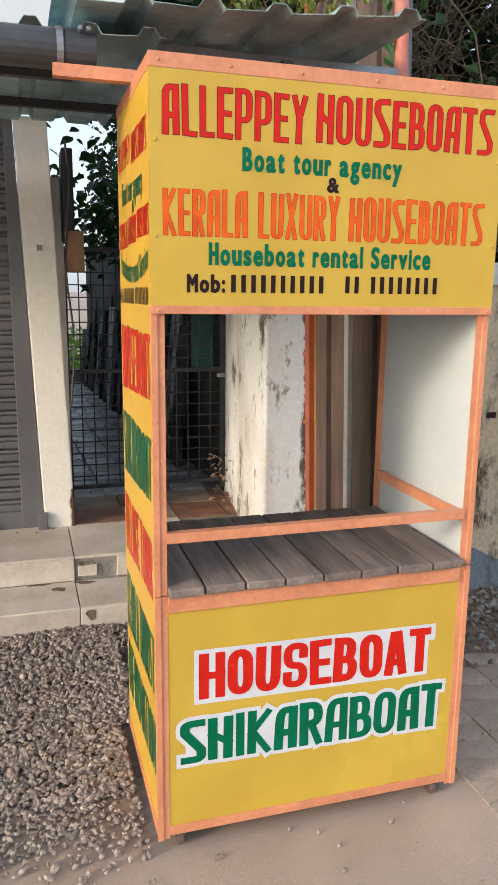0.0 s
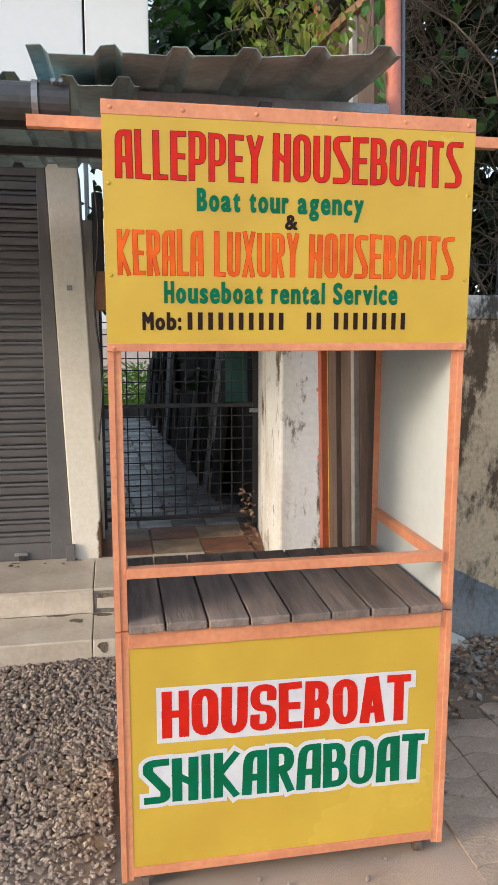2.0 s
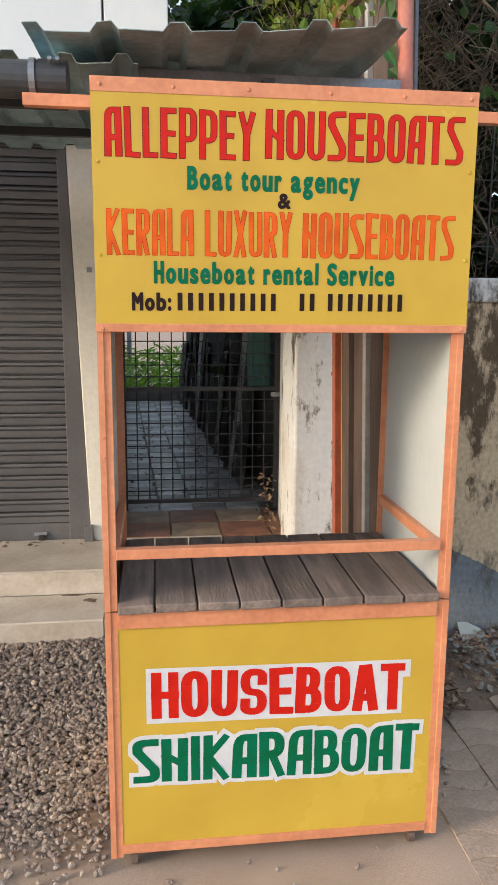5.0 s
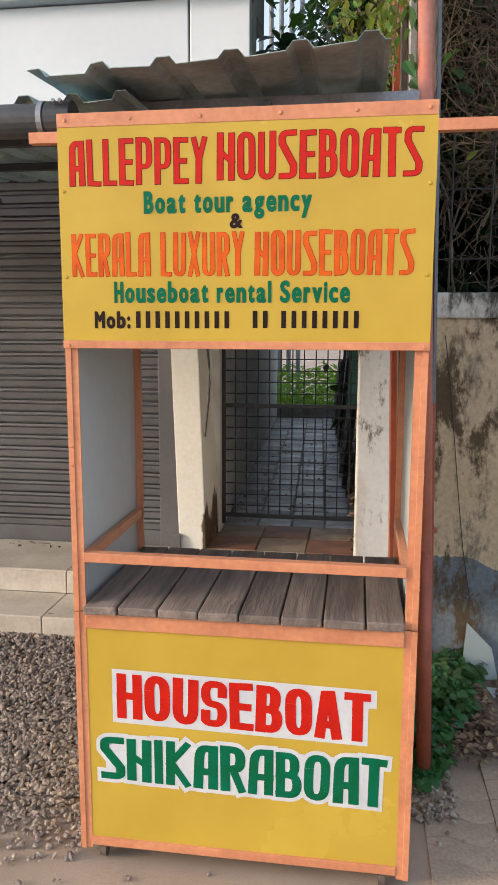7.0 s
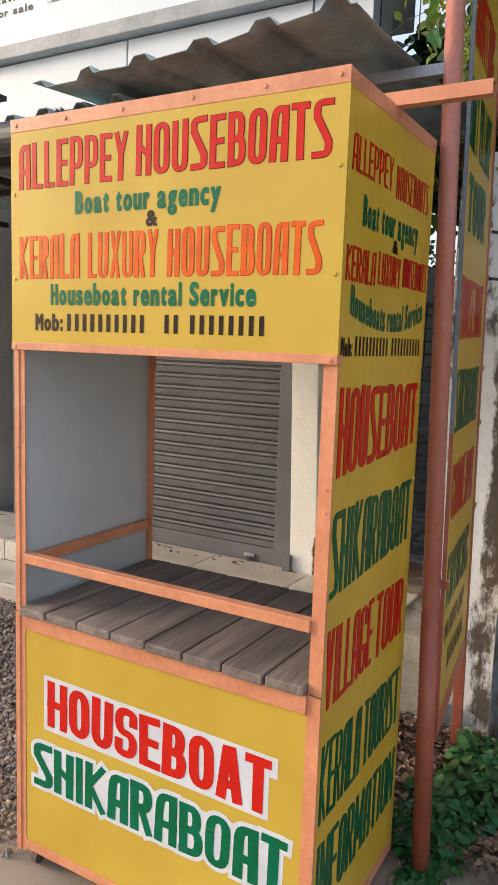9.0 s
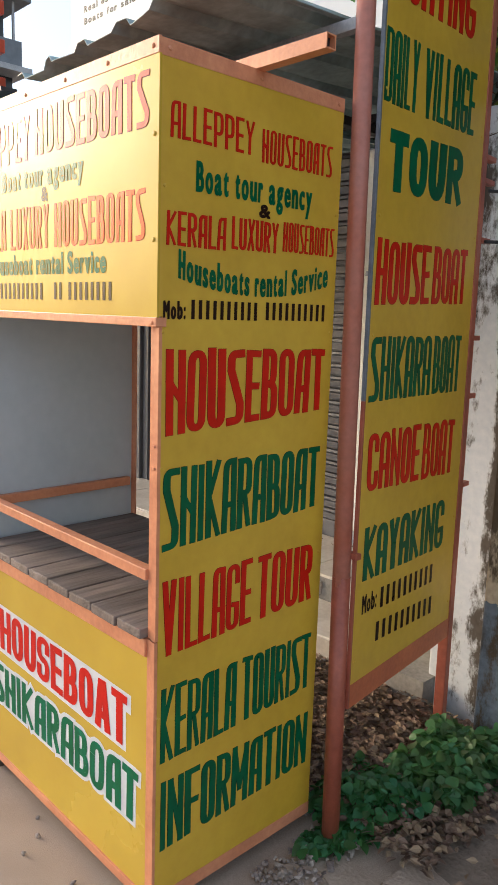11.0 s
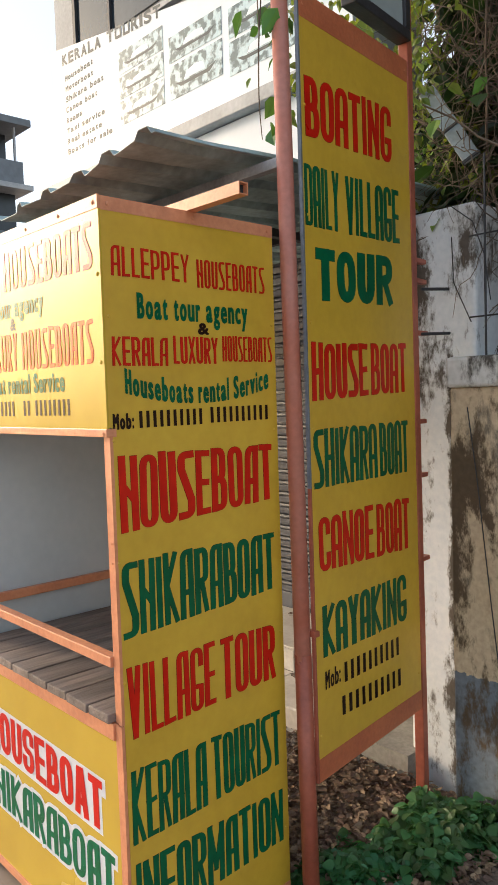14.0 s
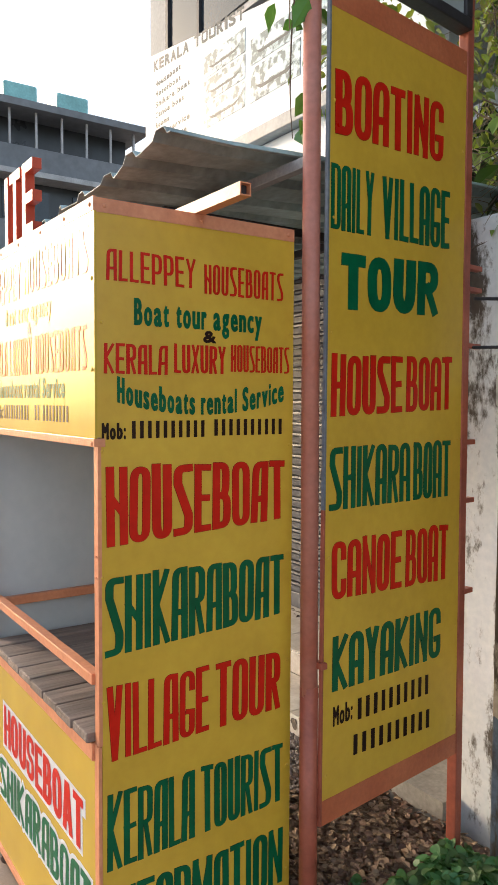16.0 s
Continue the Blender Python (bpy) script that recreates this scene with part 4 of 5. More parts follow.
# framed sign above the board
upper = thing("framed_sign", "dark framed pale sign panel above the yellow board", "sign")
for nm, a in (("sign_frame", (0.28, LB + 0.0, -0.035, 0.02, 2.715, 2.75)), ("sign_frame", (0.28, 0.315, -0.035, 0.02, 2.75, 3.25)), ("sign_frame", (LB - 0.035, LB, -0.035, 0.02, 2.75, 3.25)), ("sign_frame", (0.28, LB, -0.035, 0.02, 3.25, 3.285))):
    part(nm, boxed(a[0], a[1], -a[3], -a[2], a[4], a[5], 0.004, BM), DARKSTEEL, upper)
part("sign_face", boxed(0.316, LB - 0.036, -0.008, 0.004, 2.751, 3.249, 0, BM), GLASSY, upper)


def lean_back(thing_):
    """The sign and its pole stand out of plumb, towards the shop, and the sheet is a little stretched at the top."""
    for ob in thing_.children:
        for v in ob.data.vertices:
            k = v.co.z / 2.49
            v.co += Vector((-0.058 * k, 0.055 * k, 0.036 * k * (v.co.z - 1.54) / 0.95))


lean_back(board)
lean_back(upper)


# ---- roof sheet over the kiosk, gutter and shop awning ----
def corrugated(name, x0, x1, y0, y1, height, material, parent=None, pitch=0.187, rise=0.022, label="", phase=0.0):
    xs, zs = [], []
    x = x0 - phase
    prof = ((0.0, 0), (0.52, 0), (0.62, 1), (0.82, 1), (0.92, 0))
    while x < x1:
        for u, h in prof:
            if x0 <= x + u * pitch <= x1:
                xs.append(x + u * pitch)
                zs.append(h * rise)
        x += pitch
    ys = [y0 + (y1 - y0) * i / 8 for i in range(9)]
    n = len(xs)
    v = []
    for k in (0.0, -0.002):
        for y in ys:
            for xx, z in zip(xs, zs):
                v.append((xx, y + (0.03 * noise.noise(Vector((xx * 6, 0, 7))) if y == y0 else 0), height(xx, y) + z + k + 0.012 * noise.noise(Vector((xx * 4, y * 3, 5)))))
    m = len(ys) * n
    f = []
    for j in range(len(ys) - 1):
        for i in range(n - 1):
            a = j * n + i
            f.append((a, a + 1, a + n + 1, a + n))
            f.append((m + a, m + a + n, m + a + n + 1, m + a + 1))
    for i in range(n - 1):
        f.append((i, m + i, m + i + 1, i + 1))
    for j in range(len(ys) - 1):
        a = j * n
        f.append((a, a + n, m + a + n, m + a))
        a = j * n + n - 1
        f.append((a, m + a, m + a + n, a + n))
    return raw(name, v, f, material, parent, label)


awning = thing("awning", "weathered grey corrugated metal awning on steel tubes", "awning")
corrugated("roof_sheet", -0.20, 0.905, 0.245, 1.86, lambda x, y: 2.200 + 0.055 * (x + 0.2) + 0.05 * (y - 0.19), ROOFSHEET, awning, phase=0.104)
corrugated("roof_sheet", -2.9, 0.16, 0.34, 1.86, lambda x, y: 2.165 + 0.05 * (y - 0.34), ROOFSHEET, awning, pitch=0.15, rise=0.022)
part("front_purlin", boxed(-0.12, 0.945, 0.60, 0.63, 2.205, 2.235, 0.002), STEEL, awning)
part("rear_purlin", boxed(-2.7, 0.84, 1.25, 1.28, 2.17, 2.20, 0.002), DARKSTEEL, awning)
part("front_purlin", boxed(-2.9, -0.12, 0.62, 0.65, 2.115, 2.15, 0.002), DARKSTEEL, awning)
for x in (-2.1, -1.1, 0.45):
    part("rafter", boxed(x, x + 0.035, 0.40, 1.86, 2.135, 2.165, 0.002), DARKSTEEL, awning)
gut = thing("gutter", "dark grey half-round rain gutter with steel strap", "gutter")
bm = bmesh.new()
tube(bm, (-2.95, 0.33, 2.112), (-0.16, 0.33, 2.112), 0.048, sides=20)
tube(bm, (-0.16, 0.33, 2.112), (-0.085, 0.33, 2.112), 0.052, sides=20)
part("gutter_pipe", bm, GUTTER, gut, soft=False)
part("strap", tubed((-0.182, 0.33, 2.112), (-0.166, 0.33, 2.112), 0.0535, sides=20), STEEL, gut)
for x in (-0.125, -0.105):
    part("bolt", tubed((x, 0.285, 2.148), (x, 0.272, 2.152), 0.006, sides=8), STEEL, gut)

# raised letters on the awning front
sign3d = thing("raised_letters", "orange-red raised sign letters on a dark bar", "sign")
part("letter_bar", boxed(-1.4, -0.42, 0.30, 0.36, 2.235, 2.25), DARKSTEEL, sign3d)
for ch, x0, x1 in (("I", -0.86, -0.82), ("T", -0.79, -0.64), ("E", -0.61, -0.475)):
    bm = bmesh.new()
    if ch in "IE":
        box(bm, x0, x0 + 0.045, 0.305, 0.345, 2.25, 2.55, 0.002)
    if ch == "T":
        box(bm, (x0 + x1) / 2 - 0.022, (x0 + x1) / 2 + 0.022, 0.305, 0.345, 2.25, 2.505, 0.002)
        box(bm, x0, x1, 0.305, 0.345, 2.505, 2.55, 0.002)
    if ch == "E":
        for z in (2.25, 2.377, 2.505):
            box(bm, x0 + 0.045, x1, 0.305, 0.345, z, z + 0.045, 0.002)
    part("letter", bm, LETTER3D, sign3d)


# ---- roller shutter ----
shutter = thing("roller_shutter", "closed grey steel roller shutter in its frame", "roller shutter", at=(0, 0, 0))
z, k = 0.36, 0
while z < 2.34:
    bm = bmesh.new()
    prof = ((2.225, z), (2.199, z + 0.003), (2.196, z + 0.036), (2.212, z + 0.039), (2.212, z + 0.043), (2.198, z + 0.046), (2.200, z + 0.058), (2.225, z + 0.061), (2.225, z + 0.068))
    vs = [[bm.verts.new((x, y, zz)) for y, zz in prof] for x in (-2.14, -0.335)]
    for i in range(len(prof) - 1):
        bm.faces.new((vs[0][i], vs[1][i], vs[1][i + 1], vs[0][i + 1]))
    part("slat", bm, SHUTTER, shutter)
    z += 0.068
part("bottom_rail", boxed(-2.14, -0.335, 2.188, 2.225, 0.262, 0.36, 0.004), SHUTTER, shutter)
bm = boxed(-0.345, -0.232, 2.175, 2.24, 0.262, 2.36, 0.004)
for v in bm.verts:
    v.co.x -= 0.034 * (v.co.z - 0.30) if v.co.x > -0.3 else 0.0
part("guide", bm, SHUTTER, shutter)
part("guide", boxed(-2.19, -2.13, 2.175, 2.24, 0.262, 2.36, 0.004), SHUTTER, shutter)
part("guide_foot", boxed(-0.262, -0.215, 2.12, 2.149, 0.262, 0.36, 0.003), SHUTTER, shutter)
for x in (-0.5, -1.95):
    part("lock_hasp", boxed(x - 0.035, x + 0.035, 2.176, 2.187, 0.295, 0.315, 0.003), STEEL, shutter)
    part("padlock", boxed(x - 0.012, x + 0.022, 2.165, 2.1755, 0.264, 0.30, 0.004), DARKSTEEL, shutter)
part("hood", boxed(-2.19, -0.278, 2.12, 2.42, 2.361, 2.42), DARKSTEEL, shutter)
tagged(obj("pillar_grey", boxed(-2.36, -2.195, 2.15, 2.5, 0.255, 2.34, 0.006), SHUTTER), "grey painted pillar at the shutter's end", "pillar", kind="structure")


# ---- mesh gate in the passage ----
gate = thing("mesh_gate", "black steel gate with square wire mesh", "gate")
gy0 = 2.62
for a in ((-0.075, -0.045, 0.30, 1.75), (0.848, 0.884, 0.30, 1.75)):
    part("stile", boxed(a[0], a[1], gy0, gy0 + 0.03, a[2], a[3], 0.002), DARKSTEEL, gate)
for z in (0.345, 1.035, 1.725):
    part("cross_rail", boxed(-0.045, 0.848, gy0 + 0.002, gy0 + 0.028, z, z + 0.024, 0.002), DARKSTEEL, gate)
x = 0.018
while x < 0.84:
    part("wire", tubed((x, gy0 + 0.01, 0.37), (x, gy0 + 0.01, 1.725), 0.0038, sides=5), DARKSTEEL, gate)
    x += 0.070
z = 0.42
while z < 1.72:
    part("wire", tubed((-0.045, gy0 + 0.015, z), (0.848, gy0 + 0.015, z), 0.0038, sides=5), DARKSTEEL, gate)
    z += 0.070
latch = part("latch", boxed(0.825, 0.882, gy0 - 0.015, gy0 - 0.001, 1.0, 1.025, 0.003), STEEL, gate)


# ---- billboard and upper window ----
bill = thing("billboard", "faded white tourist billboard with printed boat pictures", "billboard")


def bill_top(x):
    return 4.10 - 0.163 * (x + 2.55)


bm = bmesh.new()
pts = [(-2.60, 3.14), (0.20, 3.14), (0.20, bill_top(0.20)), (-2.60, bill_top(-2.60))]
fr = [bm.verts.new((x, 1.855, z)) for x, z in pts]
bk = [bm.verts.new((x, 1.885, z)) for x, z in pts]
bm.faces.new(fr)
bm.faces.new(bk[::-1])
for i in range(4):
    bm.faces.new((fr[i], bk[i], bk[(i + 1) % 4], fr[(i + 1) % 4]))
bmesh.ops.recalc_face_normals(bm, faces=bm.faces)
part("poster_sheet", bm, POSTER, bill)
for x in (-2.3, -1.2, -0.1):
    part("bracket", boxed(x, x + 0.04, 1.886, 1.968, 3.3, 3.34), STEEL, bill)


def on_bill(a, c, lift):
    return (a, 1.855 - lift, c)


head = lambda x: 3.962 - 0.090 * (x + 2.466)
paint("letter", on_bill, 0.002, PRINT, bill, letters("KERALA", -2.466, -1.95, head, lambda x: head(x) + 0.078, 0.0045, 0.2))
paint("letter", on_bill, 0.002, PRINT, bill, letters("TOURIST", -1.87, -1.27, head, lambda x: head(x) + 0.078, 0.0045, 0.2))
for i, t in enumerate(("Houseboat", "Motorboat", "Shikara boat", "Canoe boat", "Rooms", "Taxi service", "Real estate", "Boats for sale")):
    z = 3.844 - i * 0.0737
    paint("letter", on_bill, 0.002, PRINT, bill, letters(t, -2.436, -2.436 + 0.042 * len(t), z, z + 0.042, 0.0030, 0.25))


def photo(x0, x1, z0, z1, seed):
    """A faded print: pale ground, water band and a long boat with a roof, as flat shapes."""
    rnd = random.Random(seed)
    ph = part("photo", boxed(x0, x1, 1.852, 1.855, z0, z1), PICTURE, bill, "faded printed boat picture")
    w, h = x1 - x0, z1 - z0
    a, c = x0 + 0.12 * w, z0 + 0.28 * h
    hull = [(a, c + 0.16 * h), (a + 0.1 * w, c), (a + 0.66 * w, c), (a + 0.78 * w, c + 0.2 * h), (a + 0.6 * w, c + 0.1 * h), (a + 0.15 * w, c + 0.1 * h)]
    raw("boat_shape", [(x, 1.8505, z) for x, z in hull], [tuple(range(len(hull)))], PRINT, ph)
    roof = [(a + 0.16 * w, c + 0.14 * h), (a + 0.58 * w, c + 0.14 * h), (a + 0.54 * w, c + 0.38 * h), (a + 0.4 * w, c + 0.44 * h), (a + 0.22 * w, c + 0.36 * h)]
    raw("boat_shape", [(x, 1.8505, z) for x, z in roof], [tuple(range(len(roof)))], POSTER, ph)


for i, (a, b_, c, d) in enumerate(((-1.74, -1.26, 3.66, 3.80), (-1.74, -1.26, 3.505, 3.645), (-1.74, -1.26, 3.34, 3.49), (-1.20, -0.72, 3.55, 3.70), (-1.20, -0.72, 3.335, 3.53), (-0.66, -0.15, 3.50, 3.66), (-0.66, -0.15, 3.30, 3.48))):
    photo(a, b_, c, d, i)
win = tagged(obj("window_1", boxed(-2.40, -1.2, 1.955, 1.969, 4.05, 5.3), GLASSDARK), "dark upper-storey window with grey frame", "window", kind="structure")
for a in ((-2.44, -2.40, 4.0, 5.34), (-1.2, -1.16, 4.0, 5.34), (-1.98, -1.95, 4.05, 5.3)):
    obj("window_frame", boxed(a[0], a[1], 1.935, 1.968, a[2], a[3], 0.003), DARKSTEEL, win)
obj("window_sill", boxed(-2.48, -1.12, 1.92, 1.968, 3.96, 4.0, 0.003), LEDGE, win)
obj("window_bar", boxed(-2.40, -1.2, 1.94, 1.954, 4.5, 4.53), DARKSTEEL, win)

# tall pale uprights with a dark sheet, far behind the shop
lean = thing("scaffold", "tall pale blue-grey uprights with a dark sheet behind the shop", "scaffold")
part("dark_sheet", boxed(-1.62, -1.34, 12.3, 12.5, 0.0, 8.4, 0.01), DARKSTEEL, lean)
for i in range(6):
    part("upright", tubed((-1.26 + i * 0.18, 12.4, 0.0), (-1.30 + i * 0.185, 12.45, 9.4), 0.045, sides=8), BLUESTRIP, lean)
for z in (6.2, 7.6, 8.8):
    part("cross_bar", tubed((-1.4, 12.33, z), (-0.2, 12.33, z + 0.1), 0.025, sides=6), BLUESTRIP, lean)

# hung items by the white pillar
# Assumed box for a dark bag-like hanging; no meter is known here.
hang = thing("meter_box", "dark box with cables in place of an unclear dark hanging", "meter box")
part("box_body", boxed(-0.076, -0.02, 2.20, 2.42, 1.75, 2.20, 0.01), DARKSTEEL, hang)
part("box_flap", boxed(-0.07, 0.02, 2.15, 2.198, 1.60, 1.80, 0.006), RUST, hang)
part_c = [(Vector((-0.06 + 0.015 * math.sin(i * 0.8), 2.14, 2.22 - 0.10 * i)), 0.006) for i in range(14)]
CABLE = part_c
cab = tagged(obj("pillar_fitting", boxed(-0.21, -0.185, 2.138, 2.149, 1.70, 1.725, 0.002), STEEL), "small steel hook plate on the white pillar", "hook")


# ---- far building ----
YE, ZT = 7.75, 8.42
far = thing("far_building", "dark grey flat-roofed building with railed balconies", "building")
# Walls set back behind the balconies, near black to paint their shade.
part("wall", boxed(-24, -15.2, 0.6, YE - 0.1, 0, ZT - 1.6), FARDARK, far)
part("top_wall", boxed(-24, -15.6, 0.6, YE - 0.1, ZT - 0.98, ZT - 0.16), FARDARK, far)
part("roof_slab", boxed(-24, -14.7, 0.6, YE + 0.15, ZT - 0.16, ZT), FARGREY, far)
part("parapet", boxed(-24, -14.9, 0.6, YE, ZT - 1.6, ZT - 0.98), FARGREY, far)
part("ledge", boxed(-24, -14.6, 0.6, YE + 0.1, ZT - 1.72, ZT - 1.6), LEDGE, far)
part("lower_parapet", boxed(-24, -14.9, 0.6, YE, ZT - 3.6, ZT - 2.7), FARGREY, far)
for i in range(12):
    part("column", boxed(-14.98, -14.93, YE - 0.2 - i * 0.62, YE - 0.15 - i * 0.62, ZT - 0.98, ZT - 0.16), LEDGE, far)
for i in range(6):
    part("window", boxed(-15.2, -15.15, YE - 1.7 - i * 1.7, YE - 0.6 - i * 1.7, ZT - 2.6, ZT - 1.9), GLASSDARK, far)
for i in range(3):
    y = YE - 1.9 - i * 1.3
    part("water_tank", boxed(-16.5, -15.6, y, y + 0.8, ZT, ZT + 0.72, 0.05), CYAN, far)


# ---- leaves, stems, stones ----
def leaf_mesh(name, spots, material, size, seed, droop=0.3, wide=0.55, up=0.5, parent=None, full=False):
    """Many folded leaves in one mesh: spots yields places; full gives a rounder outline with a raised blade."""
    rnd = random.Random(seed)
    v, f = [], []
    rim = ((0.0, 0.0, 0.0), (0.36, 0.10, 0.05), (0.52, 0.30, 0.09), (0.48, 0.55, 0.08), (0.27, 0.80, 0.03), (0.0, 1.0, -0.10))
    for p in spots:
        s = size * rnd.uniform(0.6, 1.3)
        yaw, pitch, roll = rnd.uniform(0, 6.283), rnd.uniform(-0.9, 0.5) * (1 - up) - droop, rnd.uniform(-0.8, 0.8)
        m = Matrix.Translation(p) @ Euler((pitch, roll, yaw)).to_matrix().to_4x4()
        w = s * wide
        o = len(v)
        if full:
            shape = [(a * w, b_ * s, c * s) for a, b_, c in rim] + [(-a * w, b_ * s, c * s) for a, b_, c in rim[1:5]] + [(0, s * 0.3, 0), (0, s * 0.62, -s * 0.01)]
            f += [(o, o + 1, o + 2, o + 10), (o + 10, o + 2, o + 3, o + 11), (o + 11, o + 3, o + 4, o + 5), (o, o + 10, o + 7, o + 6), (o + 10, o + 11, o + 8, o + 7), (o + 11, o + 5, o + 9, o + 8)]
        else:
            shape = ((0, 0, 0), (w * 0.42, s * 0.22, s * 0.05), (w * 0.5, s * 0.5, s * 0.06), (0, s, -s * 0.1), (-w * 0.5, s * 0.5, s * 0.06), (-w * 0.42, s * 0.22, s * 0.05), (0, s * 0.45, -s * 0.03))
            f += [(o, o + 1, o + 2, o + 6), (o + 6, o + 2, o + 3), (o + 6, o + 3, o + 4), (o, o + 6, o + 4, o + 5)]
        v += [tuple(m @ Vector(a)) for a in shape]
    ob = raw(name, v, f, material, parent)
    if full:
        smooth(ob.data)
    return ob


def stems(name, paths, material, parent=None, sides=4):
    """Thin bent stems: each path is a list of (point, radius)."""
    v, f = [], []
    for path in paths:
        ring = []
        for i, (p, r) in enumerate(path):
            a = path[max(i - 1, 0)][0]
            b_ = path[min(i + 1, len(path) - 1)][0]
            d = (b_ - a)
            q = d.to_track_quat("Z", "Y").to_matrix() if d.length > 1e-6 else Matrix.Identity(3)
            o = len(v)
            for k in range(sides):
                t = 6.283 * k / sides
                v.append(tuple(p + q @ Vector((r * math.cos(t), r * math.sin(t), 0))))
            ring.append(o)
        for o, n_ in zip(ring, ring[1:]):
            for k in range(sides):
                f.append((o + k, o + (k + 1) % sides, n_ + (k + 1) % sides, n_ + k))
    return raw(name, v, f, material, parent)


rv = random.Random(5)


def behind(paths, y):
    return [w for w in paths if min(p.y for p, r in w) > y]


def wander(start, step, n, drift, r0, r1, wild=0.5):
    p, d, out = Vector(start), Vector(drift), []
    for i in range(n):
        out.append((p.copy(), r0 + (r1 - r0) * i / max(1, n - 1)))
        d = (d + Vector((rv.gauss(0, wild), rv.gauss(0, wild * 0.6), rv.gauss(0, wild)))).normalized()
        p += d * step
    return out


stems("cable", [CABLE], DARKSTEEL, hang, 6)
# vine tangle on the compound wall
hedge = thing("vine_hedge", "tangled dry vine hedge with green leaves on the wall", "hedge")
paths = []
for i in range(2600):
    x, y, z = rv.uniform(0.95, 4.6), 1.36 + abs(rv.gauss(0, 0.28)), rv.uniform(1.70, 4.6)
    if x < 1.1 and z < 2.25:
        continue
    paths.append(wander((x, y, z), rv.uniform(0.03, 0.06), rv.randint(7, 16), (rv.uniform(-1, 1), rv.uniform(-0.3, 0.3), rv.uniform(-1.4, 0.5)), rv.uniform(0.0013, 0.0028), 0.0008, 0.4))
for i in range(45):
    x = rv.uniform(1.1, 4.4)
    paths.append(wander((x, rv.uniform(1.45, 1.8), 1.62), 0.12, rv.randint(10, 22), (rv.uniform(-0.4, 0.4), 0, 1), rv.uniform(0.005, 0.009), 0.003, 0.25))
st = stems("dry_tangle", behind(paths, 1.26), TWIG, hedge)
tagged(st, kind="stuff")
lf = leaf_mesh("green_leaves", [Vector((rv.uniform(1.1, 4.4), 1.34 + abs(rv.gauss(0, 0.3)), min(4.6, 2.35 + abs(rv.gauss(0, 0.9))))) for _ in range(300)], LEAF, 0.07, 11, 0.5, 0.7, parent=hedge)
tagged(lf, kind="stuff")
# Near-black leaves behind the twigs put the hedge's inner shade into colour.
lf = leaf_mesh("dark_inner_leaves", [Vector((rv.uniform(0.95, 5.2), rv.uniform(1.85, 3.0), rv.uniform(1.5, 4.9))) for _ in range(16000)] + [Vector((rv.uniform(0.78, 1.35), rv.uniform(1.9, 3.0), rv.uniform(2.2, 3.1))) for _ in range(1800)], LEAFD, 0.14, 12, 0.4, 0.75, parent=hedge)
tagged(lf, kind="stuff")
for i in range(3):
    p = ((1.98, 1.36, 2.55), (2.5, 1.36, 2.9), (1.28, 1.6, 3.0))[i]
    bm = bmesh.new()
    for k in range(5):
        a = k * 6.283 / 5
        vs = [bm.verts.new(Vector(p) + Vector((math.cos(a + t) * r, -0.012 * r / 0.03, math.sin(a + t) * r))) for t, r in ((0, 0.004), (-0.5, 0.026), (0, 0.034), (0.5, 0.026))]
        bm.faces.new(vs)
    part("flower", bm, FLOWER, hedge, "pale violet flower")

fence = thing("wall_railing", "thin dark iron railing along the wall top", "railing")
for i in range(22):
    x = 1.12 + i * 0.16
    part("rod", tubed((x, 1.40, 1.655), (x, 1.40, 2.35), 0.004, sides=6), DARKSTEEL, fence)
for z in (1.80, 2.08):
    part("wire", tubed((1.06, 1.40, z), (4.5, 1.40, z), 0.003, sides=6), DARKSTEEL, fence)
BRX0, BRZ0, BRX1, BRZ1 = 0.827, 2.671, 1.017, 2.373
MARKX, MARKZ = 1.845, 0.925
# Two hung cables; the third strand is modelled for a crack in the wall.
WALLSTRANDS = (((0.974, 1.425, 2.204), (1.059, 1.425, 2.135), (1.116, 1.40, 2.013), (1.15, 1.38, 1.85)),
              ((0.974, 1.425, 2.095), (0.98, 1.425, 1.933), (1.049, 1.425, 1.786)),
              ((1.105, 1.298, 1.487), (1.137, 1.298, 1.255), (1.187, 1.298, 0.811), (1.213, 1.298, 0.599), (1.255, 1.298, 0.353)))
BR0, BR1 = Vector((BRX0, 1.5, BRZ0)), Vector((BRX1, 1.5, BRZ1))
down_ = (BR1 - BR0).normalized()
face_ = Vector((0.52, -0.80, -0.32)).cross(down_).normalized()
m = Matrix.Identity(4)
m.col[0][:3], m.col[1][:3], m.col[2][:3], m.col[3][:3] = face_, down_.cross(face_), down_, BR0
strip = tagged(obj("brace_strip", boxed(-0.032, 0.032, -0.006, 0.006, 0, (BR1 - BR0).length, 0.003, m), ZINC), "grey weathered metal strip leaning in the vines", "metal strip")
for at in (0.19, 0.34):
    part("tie", boxed(-0.036, 0.036, -0.010, 0.010, at, at + 0.012, 0.002, m), DARKSTEEL, strip, "dark wire tie")
for pts in WALLSTRANDS:
    tagged(stems("wall_cable", [[(Vector(p), 0.002) for p in pts]], DARKSTEEL, None, 6), "thin black strand down the wall, drawn for cables and a crack", "cable", "cables on the wall")
for i, (a, w) in enumerate(((0.0, 0.05), (0.065, 0.035), (0.115, 0.05))):
    tagged(obj("wall_mark", boxed(MARKX + a, MARKX + a + w, 1.306, 1.309, MARKZ, MARKZ + 0.028), BLACK), "small black painted mark on the wall", "wall marking", "painted marks")

